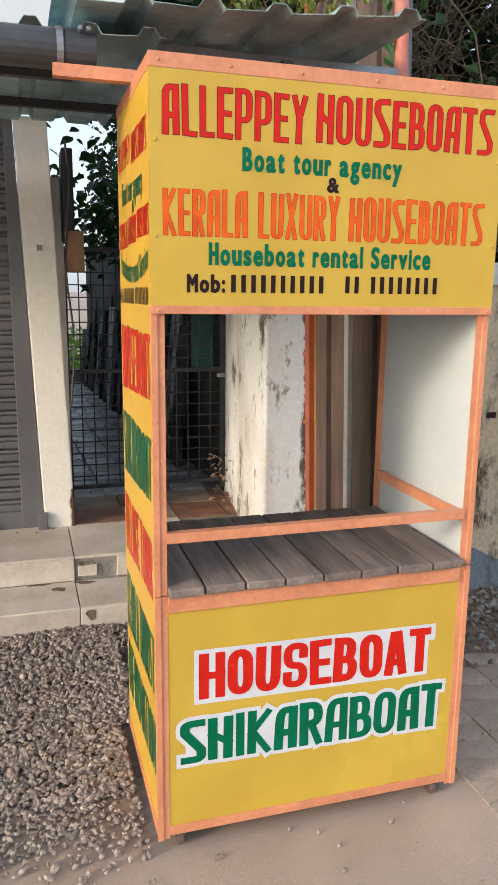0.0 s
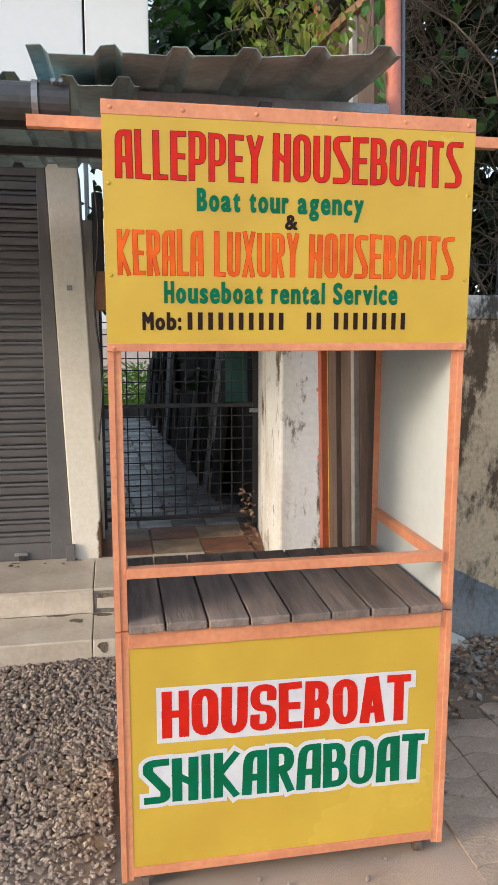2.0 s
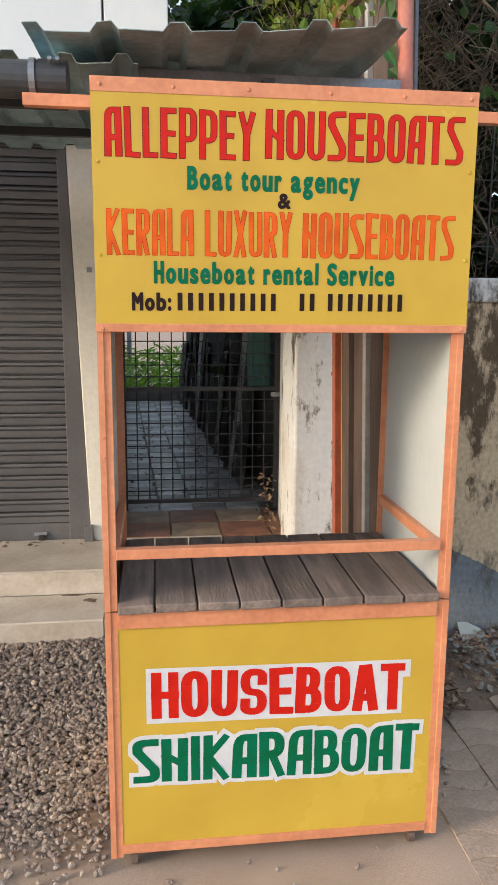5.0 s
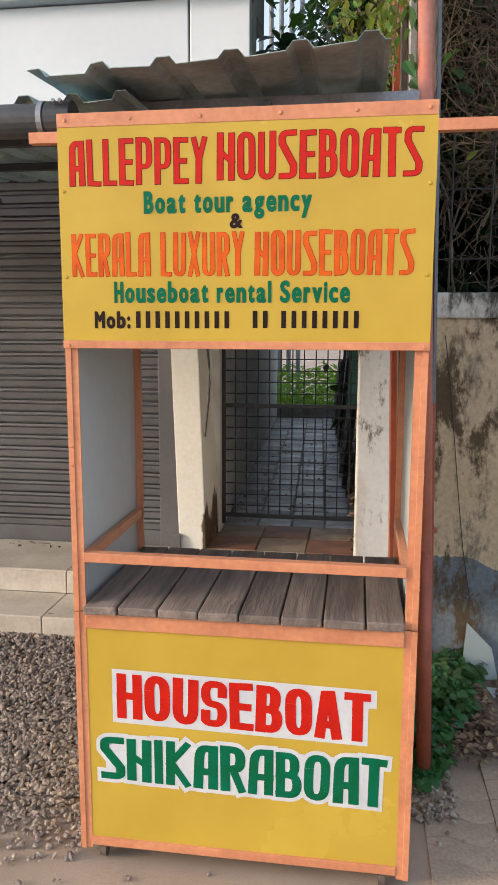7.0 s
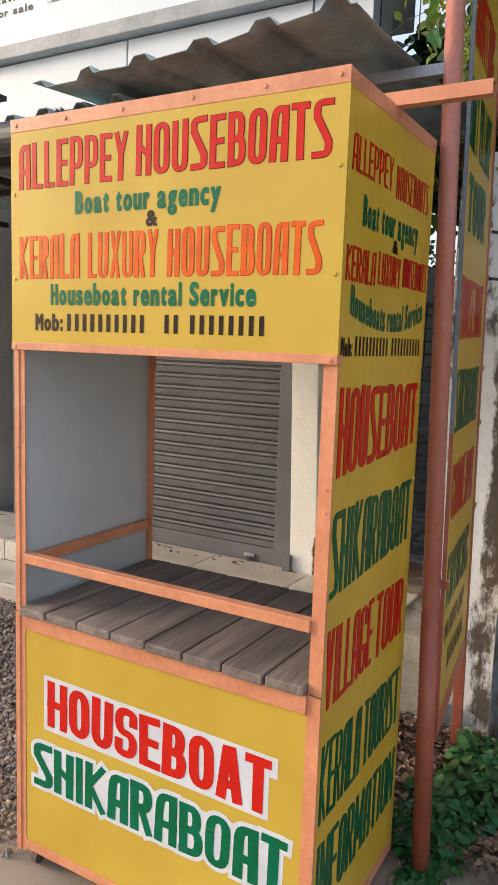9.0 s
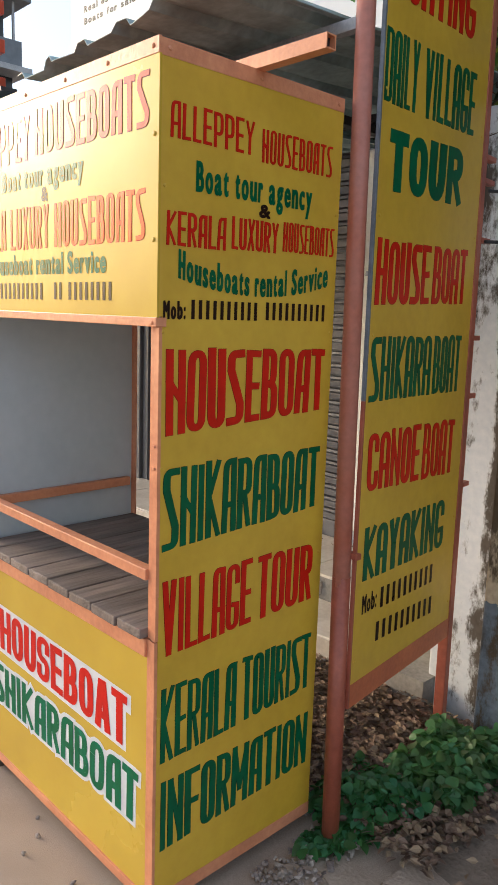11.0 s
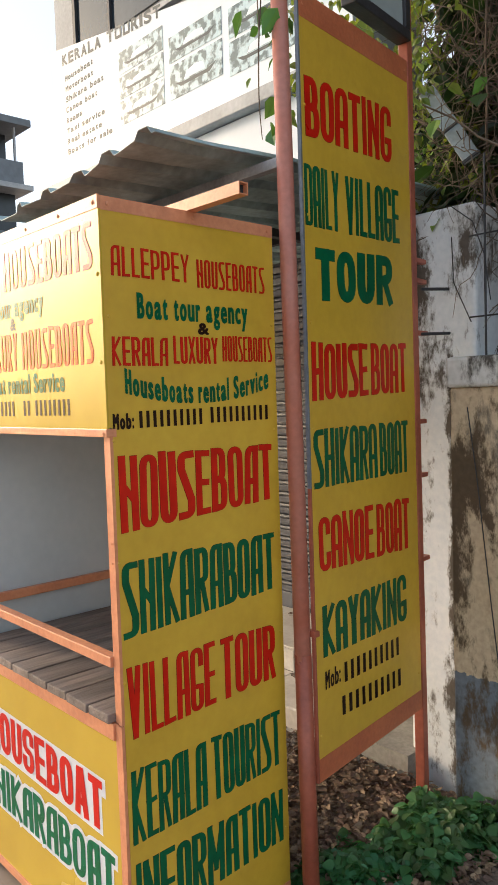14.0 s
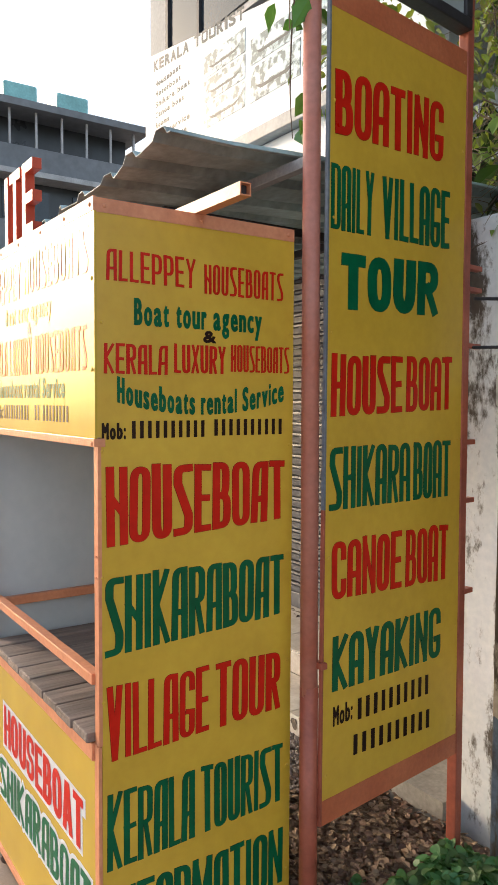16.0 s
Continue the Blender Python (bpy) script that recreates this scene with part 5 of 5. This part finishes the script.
# yellow-green creeper behind the awning
creep = thing("creeper", "yellow-green leafy creeper behind the awning", "creeper")
cl = leaf_mesh("leaves", [Vector((0.95 + rv.gauss(0, 0.22), 1.95 + rv.gauss(0, 0.2), rv.uniform(2.2, 4.2))) for _ in range(700)], LEAFY, 0.075, 21, 0.7, 0.6, parent=creep)
tagged(cl, kind="stuff")
cl = leaf_mesh("shaded_leaves", [Vector((0.95 + rv.gauss(0, 0.28), 2.35 + rv.gauss(0, 0.2), rv.uniform(2.0, 4.2))) for _ in range(1200)], LEAF, 0.10, 22, 0.7, 0.6, parent=creep)
tagged(cl, kind="stuff")
cs = stems("stem_tangle", [wander((0.95 + rv.gauss(0, 0.2), 1.9 + rv.gauss(0, 0.15), 1.95), 0.13, 13, (0.15, 0, 1), 0.006, 0.002, 0.12) for _ in range(40)], TWIG, creep)
tagged(cs, kind="stuff")
# Dark leaf masses close sky gaps and stand for shade within the growth.
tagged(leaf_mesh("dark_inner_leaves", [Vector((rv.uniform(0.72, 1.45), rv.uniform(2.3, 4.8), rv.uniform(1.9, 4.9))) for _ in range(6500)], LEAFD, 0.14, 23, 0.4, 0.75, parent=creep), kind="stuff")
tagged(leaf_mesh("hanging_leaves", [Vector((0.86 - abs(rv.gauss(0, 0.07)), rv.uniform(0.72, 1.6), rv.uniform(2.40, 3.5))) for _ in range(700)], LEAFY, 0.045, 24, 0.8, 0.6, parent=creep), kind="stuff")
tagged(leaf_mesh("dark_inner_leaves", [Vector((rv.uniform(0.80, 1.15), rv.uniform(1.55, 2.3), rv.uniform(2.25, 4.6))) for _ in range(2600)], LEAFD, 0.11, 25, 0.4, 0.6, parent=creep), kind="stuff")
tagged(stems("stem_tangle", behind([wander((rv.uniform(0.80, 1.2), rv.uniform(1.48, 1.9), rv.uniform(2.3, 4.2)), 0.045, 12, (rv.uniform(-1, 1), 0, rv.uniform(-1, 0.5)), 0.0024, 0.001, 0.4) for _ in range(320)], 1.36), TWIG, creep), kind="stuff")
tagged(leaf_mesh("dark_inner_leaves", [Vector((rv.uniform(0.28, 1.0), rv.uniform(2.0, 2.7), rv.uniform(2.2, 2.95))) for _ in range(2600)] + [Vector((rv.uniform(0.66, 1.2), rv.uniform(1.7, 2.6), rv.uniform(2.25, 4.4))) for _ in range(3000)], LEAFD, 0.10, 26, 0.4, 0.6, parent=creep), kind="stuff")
tagged(leaf_mesh("dry_leaves", [Vector((rv.uniform(0.62, 0.98), rv.uniform(1.55, 1.95), rv.uniform(2.2, 3.2))) for _ in range(520)], LEAFY, 0.05, 27, 0.8, 0.5, parent=creep), kind="stuff")
tagged(stems("stem_tangle", behind([wander((rv.uniform(0.90, 1.5), rv.uniform(1.42, 1.75), rv.uniform(2.15, 3.6)), 0.04, 14, (rv.uniform(-1, 1), 0, rv.uniform(-1, 0.4)), 0.0022, 0.0009, 0.35) for _ in range(700)], 1.34), TWIG, creep), kind="stuff")
# sprig hanging on the pole
sprig = thing("pole_creeper", "small green creeper sprig hanging on the pole", "creeper")
part_l = leaf_mesh("leaves", [Vector((0.975 + rv.uniform(-0.10, 0.07), 0.555 + rv.uniform(-0.04, 0.07), 2.62 + rv.uniform(-0.03, 0.32))) for _ in range(30)] + [Vector((0.935 + rv.uniform(-0.03, 0.02), 0.60 + rv.uniform(-0.03, 0.03), 2.25 + rv.uniform(0, 0.4))) for _ in range(14)], LEAF, 0.062, 31, 0.8, 0.65, parent=sprig)
tagged(part_l, kind="stuff")
stems("stem", [wander((0.945, 0.54, 2.95), 0.06, 8, (-0.1, -0.05, -1), 0.003, 0.0015, 0.05), wander((0.93, 0.55, 2.7), 0.06, 8, (-0.06, 0.0, -1), 0.003, 0.0015, 0.05)], TWIG, sprig)
lean_back(sprig)


def tree(x, y, height, spread, n, seed, leaf=0.16, lowest=5):
    rnd = random.Random(seed)
    t = thing("tree", "dark green broad-leaved tree behind the shop", "tree", "trees behind the shop", at=(0, 0, 0))
    limbs = [wander((x, y, 0), height / 14, 12, (0.02, 0.02, 1), 0.14, 0.05, 0.08)]
    tips = []
    for i in range(16):
        base = limbs[0][rnd.randint(lowest, 11)][0]
        w = wander(base, spread / 6, 8, (rnd.uniform(-1, 1), rnd.uniform(-1, 1), rnd.uniform(0.1, 0.9)), 0.045, 0.01, 0.3)
        limbs.append(w)
        tips += [p for p, r in w[2:]]
    ob = stems("trunk", limbs, TWIG, t, 7)
    spots = []
    for k in range(n):
        c = rnd.choice(tips)
        spots.append(c + Vector((rnd.gauss(0, spread * 0.16), rnd.gauss(0, spread * 0.16), rnd.gauss(0, spread * 0.13))))
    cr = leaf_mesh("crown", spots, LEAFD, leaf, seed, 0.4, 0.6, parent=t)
    tagged(cr, kind="stuff")
    return t


tree(1.9, 9.6, 6.6, 2.0, 6500, 41, 0.16, 9)
tree(-4.2, 12.5, 4.2, 2.4, 5000, 42)
tree(2.6, 6.2, 4.6, 2.2, 6000, 43, 0.13)
tree(-7.5, 9.0, 5.0, 2.8, 4000, 44)
green_l = tagged(leaf_mesh("shrubs", [Vector((rv.uniform(-6.0, -2.8), rv.uniform(3.2, 5.5), abs(rv.gauss(0, 0.8)))) for _ in range(3500)], LEAF, 0.14, 51, 0.3, 0.6), "green shrubs beyond the side fence", "shrubs", kind="stuff")
grass = tagged(leaf_mesh("grass", [Vector((rv.uniform(-2.5, 3.0), rv.uniform(8.9, 13.0), rv.uniform(0.0, 0.9) ** 2)) for _ in range(7000)], GRASS, 0.18, 52, -0.6, 0.25), "sunlit green grass beyond the passage", "grass", kind="stuff")
tagged(obj("threshold", boxed(-0.40, 0.60, 8.75, 8.9, 0.0, 0.42), CONCRETE), "low concrete threshold at the passage end", "threshold", kind="structure")
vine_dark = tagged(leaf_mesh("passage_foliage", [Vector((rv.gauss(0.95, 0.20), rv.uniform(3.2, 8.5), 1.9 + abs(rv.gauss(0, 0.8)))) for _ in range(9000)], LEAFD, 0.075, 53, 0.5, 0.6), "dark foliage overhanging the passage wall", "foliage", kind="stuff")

# fence left of the shop
mesh_fence = thing("mesh_fence", "wire mesh fence panel beside the shop pillar", "fence")
for i in range(14):
    part("wire", tubed((-2.40 - i * 0.07, 2.4, 0.1), (-2.40 - i * 0.07, 2.4, 1.35), 0.003, sides=5), RUST, mesh_fence)
for i in range(18):
    part("wire", tubed((-2.40, 2.41, 0.12 + i * 0.07), (-3.4, 2.41, 0.12 + i * 0.07), 0.003, sides=5), RUST, mesh_fence)
part("rail", boxed(-3.4, -2.365, 2.385, 2.42, 1.35, 1.39, 0.003), DARKSTEEL, mesh_fence)

# slabs leaning along the passage
slabs = []
for i in range(18):
    y = 3.0 + i * 0.30
    h = rv.uniform(0.6, 1.5)
    xw = 0.89 - 0.054 * (y + 0.5 - 2.66)
    m = Matrix.Translation((xw - 0.10 - rv.uniform(0, 0.03), y + 0.5, 0.262)) @ Euler((0, radians(rv.uniform(4, 7)), radians(rv.uniform(-8, 4)))).to_matrix().to_4x4()
    slabs.append(tagged(obj("leaning_slab", boxed(-0.018, 0.018, -0.17, 0.17, 0, h, 0.006, m), SLABSTAIN if i % 3 == 1 else DARKSLAB), "old slab leaning on the passage wall", "slab", "slabs along the passage"))

tagged(obj("teal_sheet", boxed(0.70, 0.84, 2.76, 2.775, 1.05, 1.95, 0.003), TEAL), "faded teal sheet leaning behind the gate", "sheet")

# glass panes by the wall
for i, (px, py, pz, w, h, a, t) in enumerate(((1.30, 1.245, 0.03, 0.16, 0.24, 8, 12), (1.40, 1.10, 0.012, 0.12, 0.10, 40, 70), (1.52, 0.98, 0.012, 0.10, 0.09, -30, 80), (1.66, 1.08, 0.012, 0.13, 0.11, 10, 78), (1.58, 1.2, 0.015, 0.14, 0.16, 5, 60))):
    m = pose(px, py, pz, -t, 0, a)
    bm = bmesh.new()
    prof = ((-w / 2, 0), (w / 2, 0), (w * 0.35, h * 0.55), (-w * 0.3, h))
    fr = [bm.verts.new(m @ Vector((x, 0, z))) for x, z in prof]
    bk = [bm.verts.new(m @ Vector((x, 0.004, z))) for x, z in prof]
    bm.faces.new(fr)
    bm.faces.new(bk[::-1])
    for k in range(4):
        bm.faces.new((fr[k], bk[k], bk[(k + 1) % 4], fr[(k + 1) % 4]))
    bmesh.ops.recalc_face_normals(bm, faces=bm.faces)
    tagged(obj("glass_shard", bm, GLASSY), "broken pale green glass piece by the wall", "glass shard", "glass pieces")

# weeds round the sign posts
WEED = leafmat("weed_leaf", (0.10, 0.215, 0.075), (0.055, 0.14, 0.05))
WEEDSMALL = leafmat("small_weed_leaf", (0.06, 0.20, 0.06), (0.03, 0.12, 0.04))
broad, small_ = [], []
for _ in range(6000):
    x, y = rv.uniform(0.88, 1.36), rv.uniform(0.46, 1.29)
    if x > 1.055 + 0.38 * (y - 0.55) + 0.07 * noise.noise(Vector((y * 6, 0, 2))) or (x < 0.97 and y < 0.6):
        continue
    hgt = 0.175 * min(1.0, (y - 0.34) * 1.5) * (0.75 + 0.6 * noise.noise(Vector((x * 5, y * 5, 9))))
    p = Vector((x, y, max(0.02, hgt * rv.uniform(0.35, 1.0))))
    if y + 0.2 * noise.noise(Vector((x * 4, y * 4, 4))) > 0.82:
        if x > 0.97 and rv.random() < 0.85:
            broad.append(p)
    elif noise.noise(Vector((x * 7, y * 7, 1))) > -0.2:
        small_.append(p)
weeds = thing("weeds", "low green leafy weeds at the foot of the sign", "weeds")
tagged(leaf_mesh("broad_leaves", broad, WEED, 0.044, 61, 0.12, 0.74, 0.55, parent=weeds, full=True), kind="stuff")
tagged(leaf_mesh("small_leaves", small_, WEEDSMALL, 0.036, 64, 0.15, 0.75, 0.7, parent=weeds, full=True), kind="stuff")
tagged(stems("stems", [[(Vector((p.x, p.y, 0)), 0.002), (Vector((p.x + 0.01, p.y, p.z)), 0.0015)] for p in (broad + small_)[::3]], LEAF, weeds), kind="stuff")
tagged(leaf_mesh("dead_leaves", [Vector((rv.uniform(0.2, 1.3), rv.uniform(0.62, 1.36), 0.02 + rv.uniform(0.005, 0.05))) for _ in range(5500)] + [Vector((rv.uniform(1.35, 2.6), 1.3 - abs(rv.gauss(0, 0.25)), rv.uniform(0.02, 0.05))) for _ in range(1100)] + [Vector((rv.uniform(-0.1, 0.6), rv.uniform(2.7, 6.5), 0.285)) for _ in range(260)] + [Vector((rv.uniform(-2.4, -0.05), 1.33 - abs(rv.gauss(0, 0.05)), rv.uniform(0.03, 0.06))) for _ in range(260)] + [Vector((rv.uniform(-1.6, -0.1), rv.uniform(2.05, 2.14), 0.275)) for _ in range(22)], LITTER, 0.03, 62, 0.0, 0.6, 0.9), "brown dead leaf litter behind the sign board", "leaf litter", kind="stuff")
tagged(sheet("soil_bed", [0.3 + 0.1 * i for i in range(45)], [0.6 + 0.1 * i for i in range(9)], lambda x, y: -0.02 + 0.045 * min(1, max(0, (y - 0.6) * 2.2)) + 0.01 * noise.noise(Vector((x * 5, y * 5, 0))), SOIL), "dark soil strip along the wall", "soil", kind="structure")

# gravel heap
base = bmesh.new()
bmesh.ops.create_icosphere(base, subdivisions=1, radius=1)
ico_v = [v.co.copy() for v in base.verts]
ico_f = [tuple(v.index for v in f.verts) for f in base.faces]
base.free()


def heap(x, y):
    return 0.052 * min(1.0, max(0.0, (y - 0.22) / 0.75)) + 0.012 * noise.noise(Vector((x * 3, y * 3, 1)))


def stones(name, spots, material, r0, r1, seed):
    rnd = np.random.RandomState(seed)
    n = len(spots)
    iv = np.array([tuple(c) for c in ico_v])
    k = len(iv)
    shape = iv[None] * (1 + rnd.uniform(-0.28, 0.28, (n, k, 1)))
    shape = shape * rnd.uniform(r0, r1, (n, 1, 1)) * np.stack([rnd.uniform(0.8, 1.45, n), rnd.uniform(0.7, 1.1, n), rnd.uniform(0.5, 0.85, n)], 1)[:, None]
    a, b_ = rnd.uniform(0, 6.283, n), rnd.normal(0, 0.5, n)
    ca, sa, cb, sb = np.cos(a), np.sin(a), np.cos(b_), np.sin(b_)
    x, y, z = shape[..., 0], shape[..., 1], shape[..., 2]
    x, z = x * cb[:, None] - z * sb[:, None], x * sb[:, None] + z * cb[:, None]
    x, y = x * ca[:, None] - y * sa[:, None], x * sa[:, None] + y * ca[:, None]
    out = np.stack([x, y, z], -1) + np.array(spots)[:, None]
    faces = (np.array(ico_f)[None] + (np.arange(n) * k)[:, None, None]).reshape(-1, 3)
    return raw(name, out.reshape(-1, 3).tolist(), faces.tolist(), material)


spots = []
for _ in range(27000):
    x = -rv.random() ** 1.35 * 3.1 + 0.02 if rv.random() < 0.95 else rv.uniform(0.0, 0.35)
    y = rv.uniform(0.20, 1.37)
    edge = 0.26 + 0.09 * noise.noise(Vector((x * 2.2, 0, 4)))
    if x > -0.03 and y < 0.6:
        continue
    if y > edge or rv.random() < 0.06:
        spots.append((x, y, heap(x, y) + rv.uniform(-0.002, 0.012)))
tagged(stones("gravel", spots, GRAVEL, 0.0065, 0.0118, 3), "heap of loose grey-brown crushed stone", "gravel", kind="stuff")
tagged(sheet("gravel_bed", [-3.2 + 0.08 * i for i in range(45)], [0.2 + 0.08 * i for i in range(16)], lambda x, y: heap(x, y) - 0.008 - (0.02 if y < 0.3 else 0), SOIL), "gritty bed under the crushed stone", "ground", kind="structure")
spots = [(rv.uniform(0.80, 1.1), rv.uniform(0.30, 0.62), rv.uniform(0.0, 0.012)) for _ in range(420)] + [(rv.uniform(-2.2, 2.2), rv.uniform(-0.9, 0.3), 0.002) for _ in range(220)] + [(-abs(rv.gauss(0, 1.1)) - 0.02, 0.24 - abs(rv.gauss(0, 0.13)), 0.002) for _ in range(1500)]
spots = [p for p in spots if not (0.0 < p[0] < 0.95 and 0 < p[1] < 0.6)]
tagged(stones("loose_stones", spots, GRAVEL, 0.004, 0.012, 8), "small loose stones on the sandy ground", "stones", kind="stuff")


tagged(stones("rubble", [(rv.uniform(1.42, 2.7), 1.28 - abs(rv.gauss(0, 0.22)), rv.uniform(0.01, 0.045)) for _ in range(900)], CONCRETE, 0.005, 0.02, 9), "pale broken rubble at the wall foot", "rubble", kind="stuff")
tagged(leaf_mesh("pillar_creeper", [Vector((0.785 - abs(rv.gauss(0, 0.03)), rv.uniform(2.15, 2.5), 0.27 + abs(rv.gauss(0, 0.22)))) for _ in range(60)], LITTER, 0.035, 71, 0.3, 0.6), "dry brown creeper at the foot of the stained pillar", "creeper", kind="stuff")


# ---- laid pieces: tiles and pavers ----
def tile_piece(name, sx, sy, sz, material, bevel=0.003):
    bm = boxed(-sx / 2, sx / 2, -sy / 2, sy / 2, 0, sz)
    es = [e for e in bm.edges if all(v.co.z > sz * 0.5 for v in e.verts)]
    bmesh.ops.bevel(bm, geom=es, offset=bevel, segments=1, affect="EDGES")
    me = bpy.data.meshes.new(name)
    bm.to_mesh(me)
    bm.free()
    me.materials.append(material)
    return me


def lay(name, me, parent, m):
    ob = new(name, me)
    ob.parent = parent
    ob.matrix_world = m
    return ob


tread1, tread2 = tile_piece("tile", 0.596, 0.318, 0.014, TILE), tile_piece("tile", 0.596, 0.505, 0.014, TILE)
riser1, riser2 = tile_piece("tile", 0.596, 0.150, 0.014, TILE), tile_piece("tile", 0.596, 0.112, 0.014, TILE)
for i in range(8):
    x = -0.41 - i * 0.6 + 0.6
    if i == 0:
        x = 0.19
    lay("tile", tread1, steps, pose(x, 1.505, 0.137 + rv.uniform(-0.001, 0.001)))
    lay("tile", tread2, steps, pose(x, 1.925, 0.257 + rv.uniform(-0.001, 0.001)))
    lay("tile", riser1, steps, pose(x, 1.358, 0.072, 90))
    if i != 0:
        lay("tile", riser2, steps, pose(x, 1.678, 0.207, 90))
for a, sx, sz, dz in ((-0.05, 0.09, 0.06, 0.0), (0.17, 0.16, 0.10, 0.005), (0.36, 0.2, 0.108, 0)):
    lay("tile", tile_piece("tile", sx, sz, 0.014, TILE), steps, pose(a, 1.678, 0.20 + dz, 90, rv.uniform(-8, 8), 0))
def chip(p, rx, ry, upright=False):
    """A shallow broken spot in a tile, showing the mortar."""
    bm = bmesh.new()
    ring = []
    for i in range(11):
        a = i * 6.283 / 11
        k = rv.uniform(0.45, 1.1)
        u, v = rx * k * math.cos(a), ry * k * math.sin(a)
        ring.append(bm.verts.new(Vector(p) + (Vector((u, 0, v)) if upright else Vector((u, v, 0)))))
    f = bm.faces.new(ring)
    off = Vector((0, -0.0015, 0)) if upright else Vector((0, 0, 0.0015))
    out = bmesh.ops.extrude_face_region(bm, geom=[f])
    for v in out["geom"]:
        if isinstance(v, bmesh.types.BMVert):
            v.co += off
    bmesh.ops.recalc_face_normals(bm, faces=bm.faces)
    obj("broken_spot", bm, MORTAR, steps)


MORTAR = mat("broken_tile_mortar", (0.26, 0.21, 0.165), 0.95, dark=(0.10, 0.08, 0.065), scale=40, fine=120, bump=0.6, mix=0.8)
for p, rx, ry, up in (((-0.187, 1.575, 0.1518), 0.045, 0.028, False), ((-0.29, 1.65, 0.1518), 0.075, 0.011, False), ((-0.07, 1.63, 0.1518), 0.055, 0.03, False), ((-0.06, 1.3435, 0.112), 0.03, 0.03, True), ((-0.06, 1.6635, 0.236), 0.05, 0.024, True)):
    chip(p, rx, ry, up)
for i in range(9):
    chip((rv.uniform(-2.6, -0.4), rv.uniform(1.36, 1.40), 0.1518), rv.uniform(0.008, 0.03), rv.uniform(0.004, 0.009))
    chip((rv.uniform(-2.6, -0.4), rv.uniform(2.08, 2.14), 0.2718), rv.uniform(0.02, 0.06), rv.uniform(0.006, 0.014))
tt, tc2 = tile_piece("tile", 0.277, 0.272, 0.012, TERRA), tile_piece("tile", 0.277, 0.272, 0.012, CREAM)
fl = tagged(obj("floor_entry", boxed(-0.08, 0.88, 2.0, 2.7, 0.2, 0.262), CONCRETE), "worn red and cream tiled entry floor", "floor", kind="structure")
for j in range(2):
    for i in range(3):
        lay("tile", tc2 if (i + j) % 2 else tt, fl, pose(0.065 + i * 0.283, 2.30 + j * 0.278, 0.263 + rv.uniform(-0.002, 0.002), rv.uniform(-0.6, 0.6), 0, rv.uniform(-1, 1)))
edge_tile = tile_piece("tile", 0.088, 0.272, 0.012, TERRA)
for j in range(2):
    lay("tile", edge_tile, fl, pose(0.822, 2.30 + j * 0.278, 0.263))
WORNSLAB = mat("worn_dark_paving", (0.32, 0.31, 0.31), 0.45, dark=(0.09, 0.085, 0.08), scale=5, fine=50, bump=0.2, mix=0.6, vary=0.2)
ps = tile_piece("paving_slab", 0.205, 0.212, 0.02, SLAB, 0.005)
ps_dark = tile_piece("paving_slab", 0.205, 0.212, 0.02, WORNSLAB, 0.005)
for j in range(27):
    y = 2.80 + j * 0.219
    for i in range(5):
        lay("paving_slab", ps if (i + j) % 2 else ps_dark, floor, pose(-0.08 - 0.048 * (y - 2.7) + 0.125 + i * 0.213, y, 0.252 + rv.uniform(-0.004, 0.004), rv.uniform(-0.7, 0.7), rv.uniform(-0.7, 0.7), rv.uniform(-1.5, 1.5)))
PAVER = mat("dusty_paver", (0.50, 0.40, 0.32), 0.9, dark=(0.37, 0.29, 0.225), scale=3, fine=90, bump=0.35, mix=0.6, vary=0.08)
bm = bmesh.new()
n = 6
prof = [(-0.11 + 0.22 * i / n, 0.016 * (1 if i in (1, 2) else -1 if i in (4, 5) else 0)) for i in range(n + 1)]
low = [bm.verts.new((x, -0.053 + z, 0.0)) for x, z in prof] + [bm.verts.new((x, 0.053 + z, 0.0)) for x, z in reversed(prof)]
top = [bm.verts.new((v.co.x * 0.985, v.co.y * 0.975, 0.02)) for v in low]
bm.faces.new(top)
for i in range(len(low)):
    k = (i + 1) % len(low)
    bm.faces.new((low[i], low[k], top[k], top[i]))
bmesh.ops.recalc_face_normals(bm, faces=bm.faces)
pv = bpy.data.meshes.new("paver")
bm.to_mesh(pv)
bm.free()
pv.materials.append(PAVER)
paving = tagged(obj("pavement", boxed(0.985, 2.85, -1.1, 0.9, -0.08, -0.03), SAND), "dusty interlocking brick paving", "pavement", kind="structure")
for j in range(19):
    for i in range(8):
        x, y = 1.10 + i * 0.2205, -1.1 + j * 0.1065
        if y > 0.50 + 0.55 * (x - 1.0) or y < -0.95 + 0.35 * noise.noise(Vector((x, 0, 2))):
            continue
        lay("paver", pv, paving, pose(x, y, -0.0205 + rv.uniform(-0.003, 0.0025), rv.uniform(-0.5, 0.5), rv.uniform(-0.5, 0.5), rv.uniform(-0.5, 0.5)))
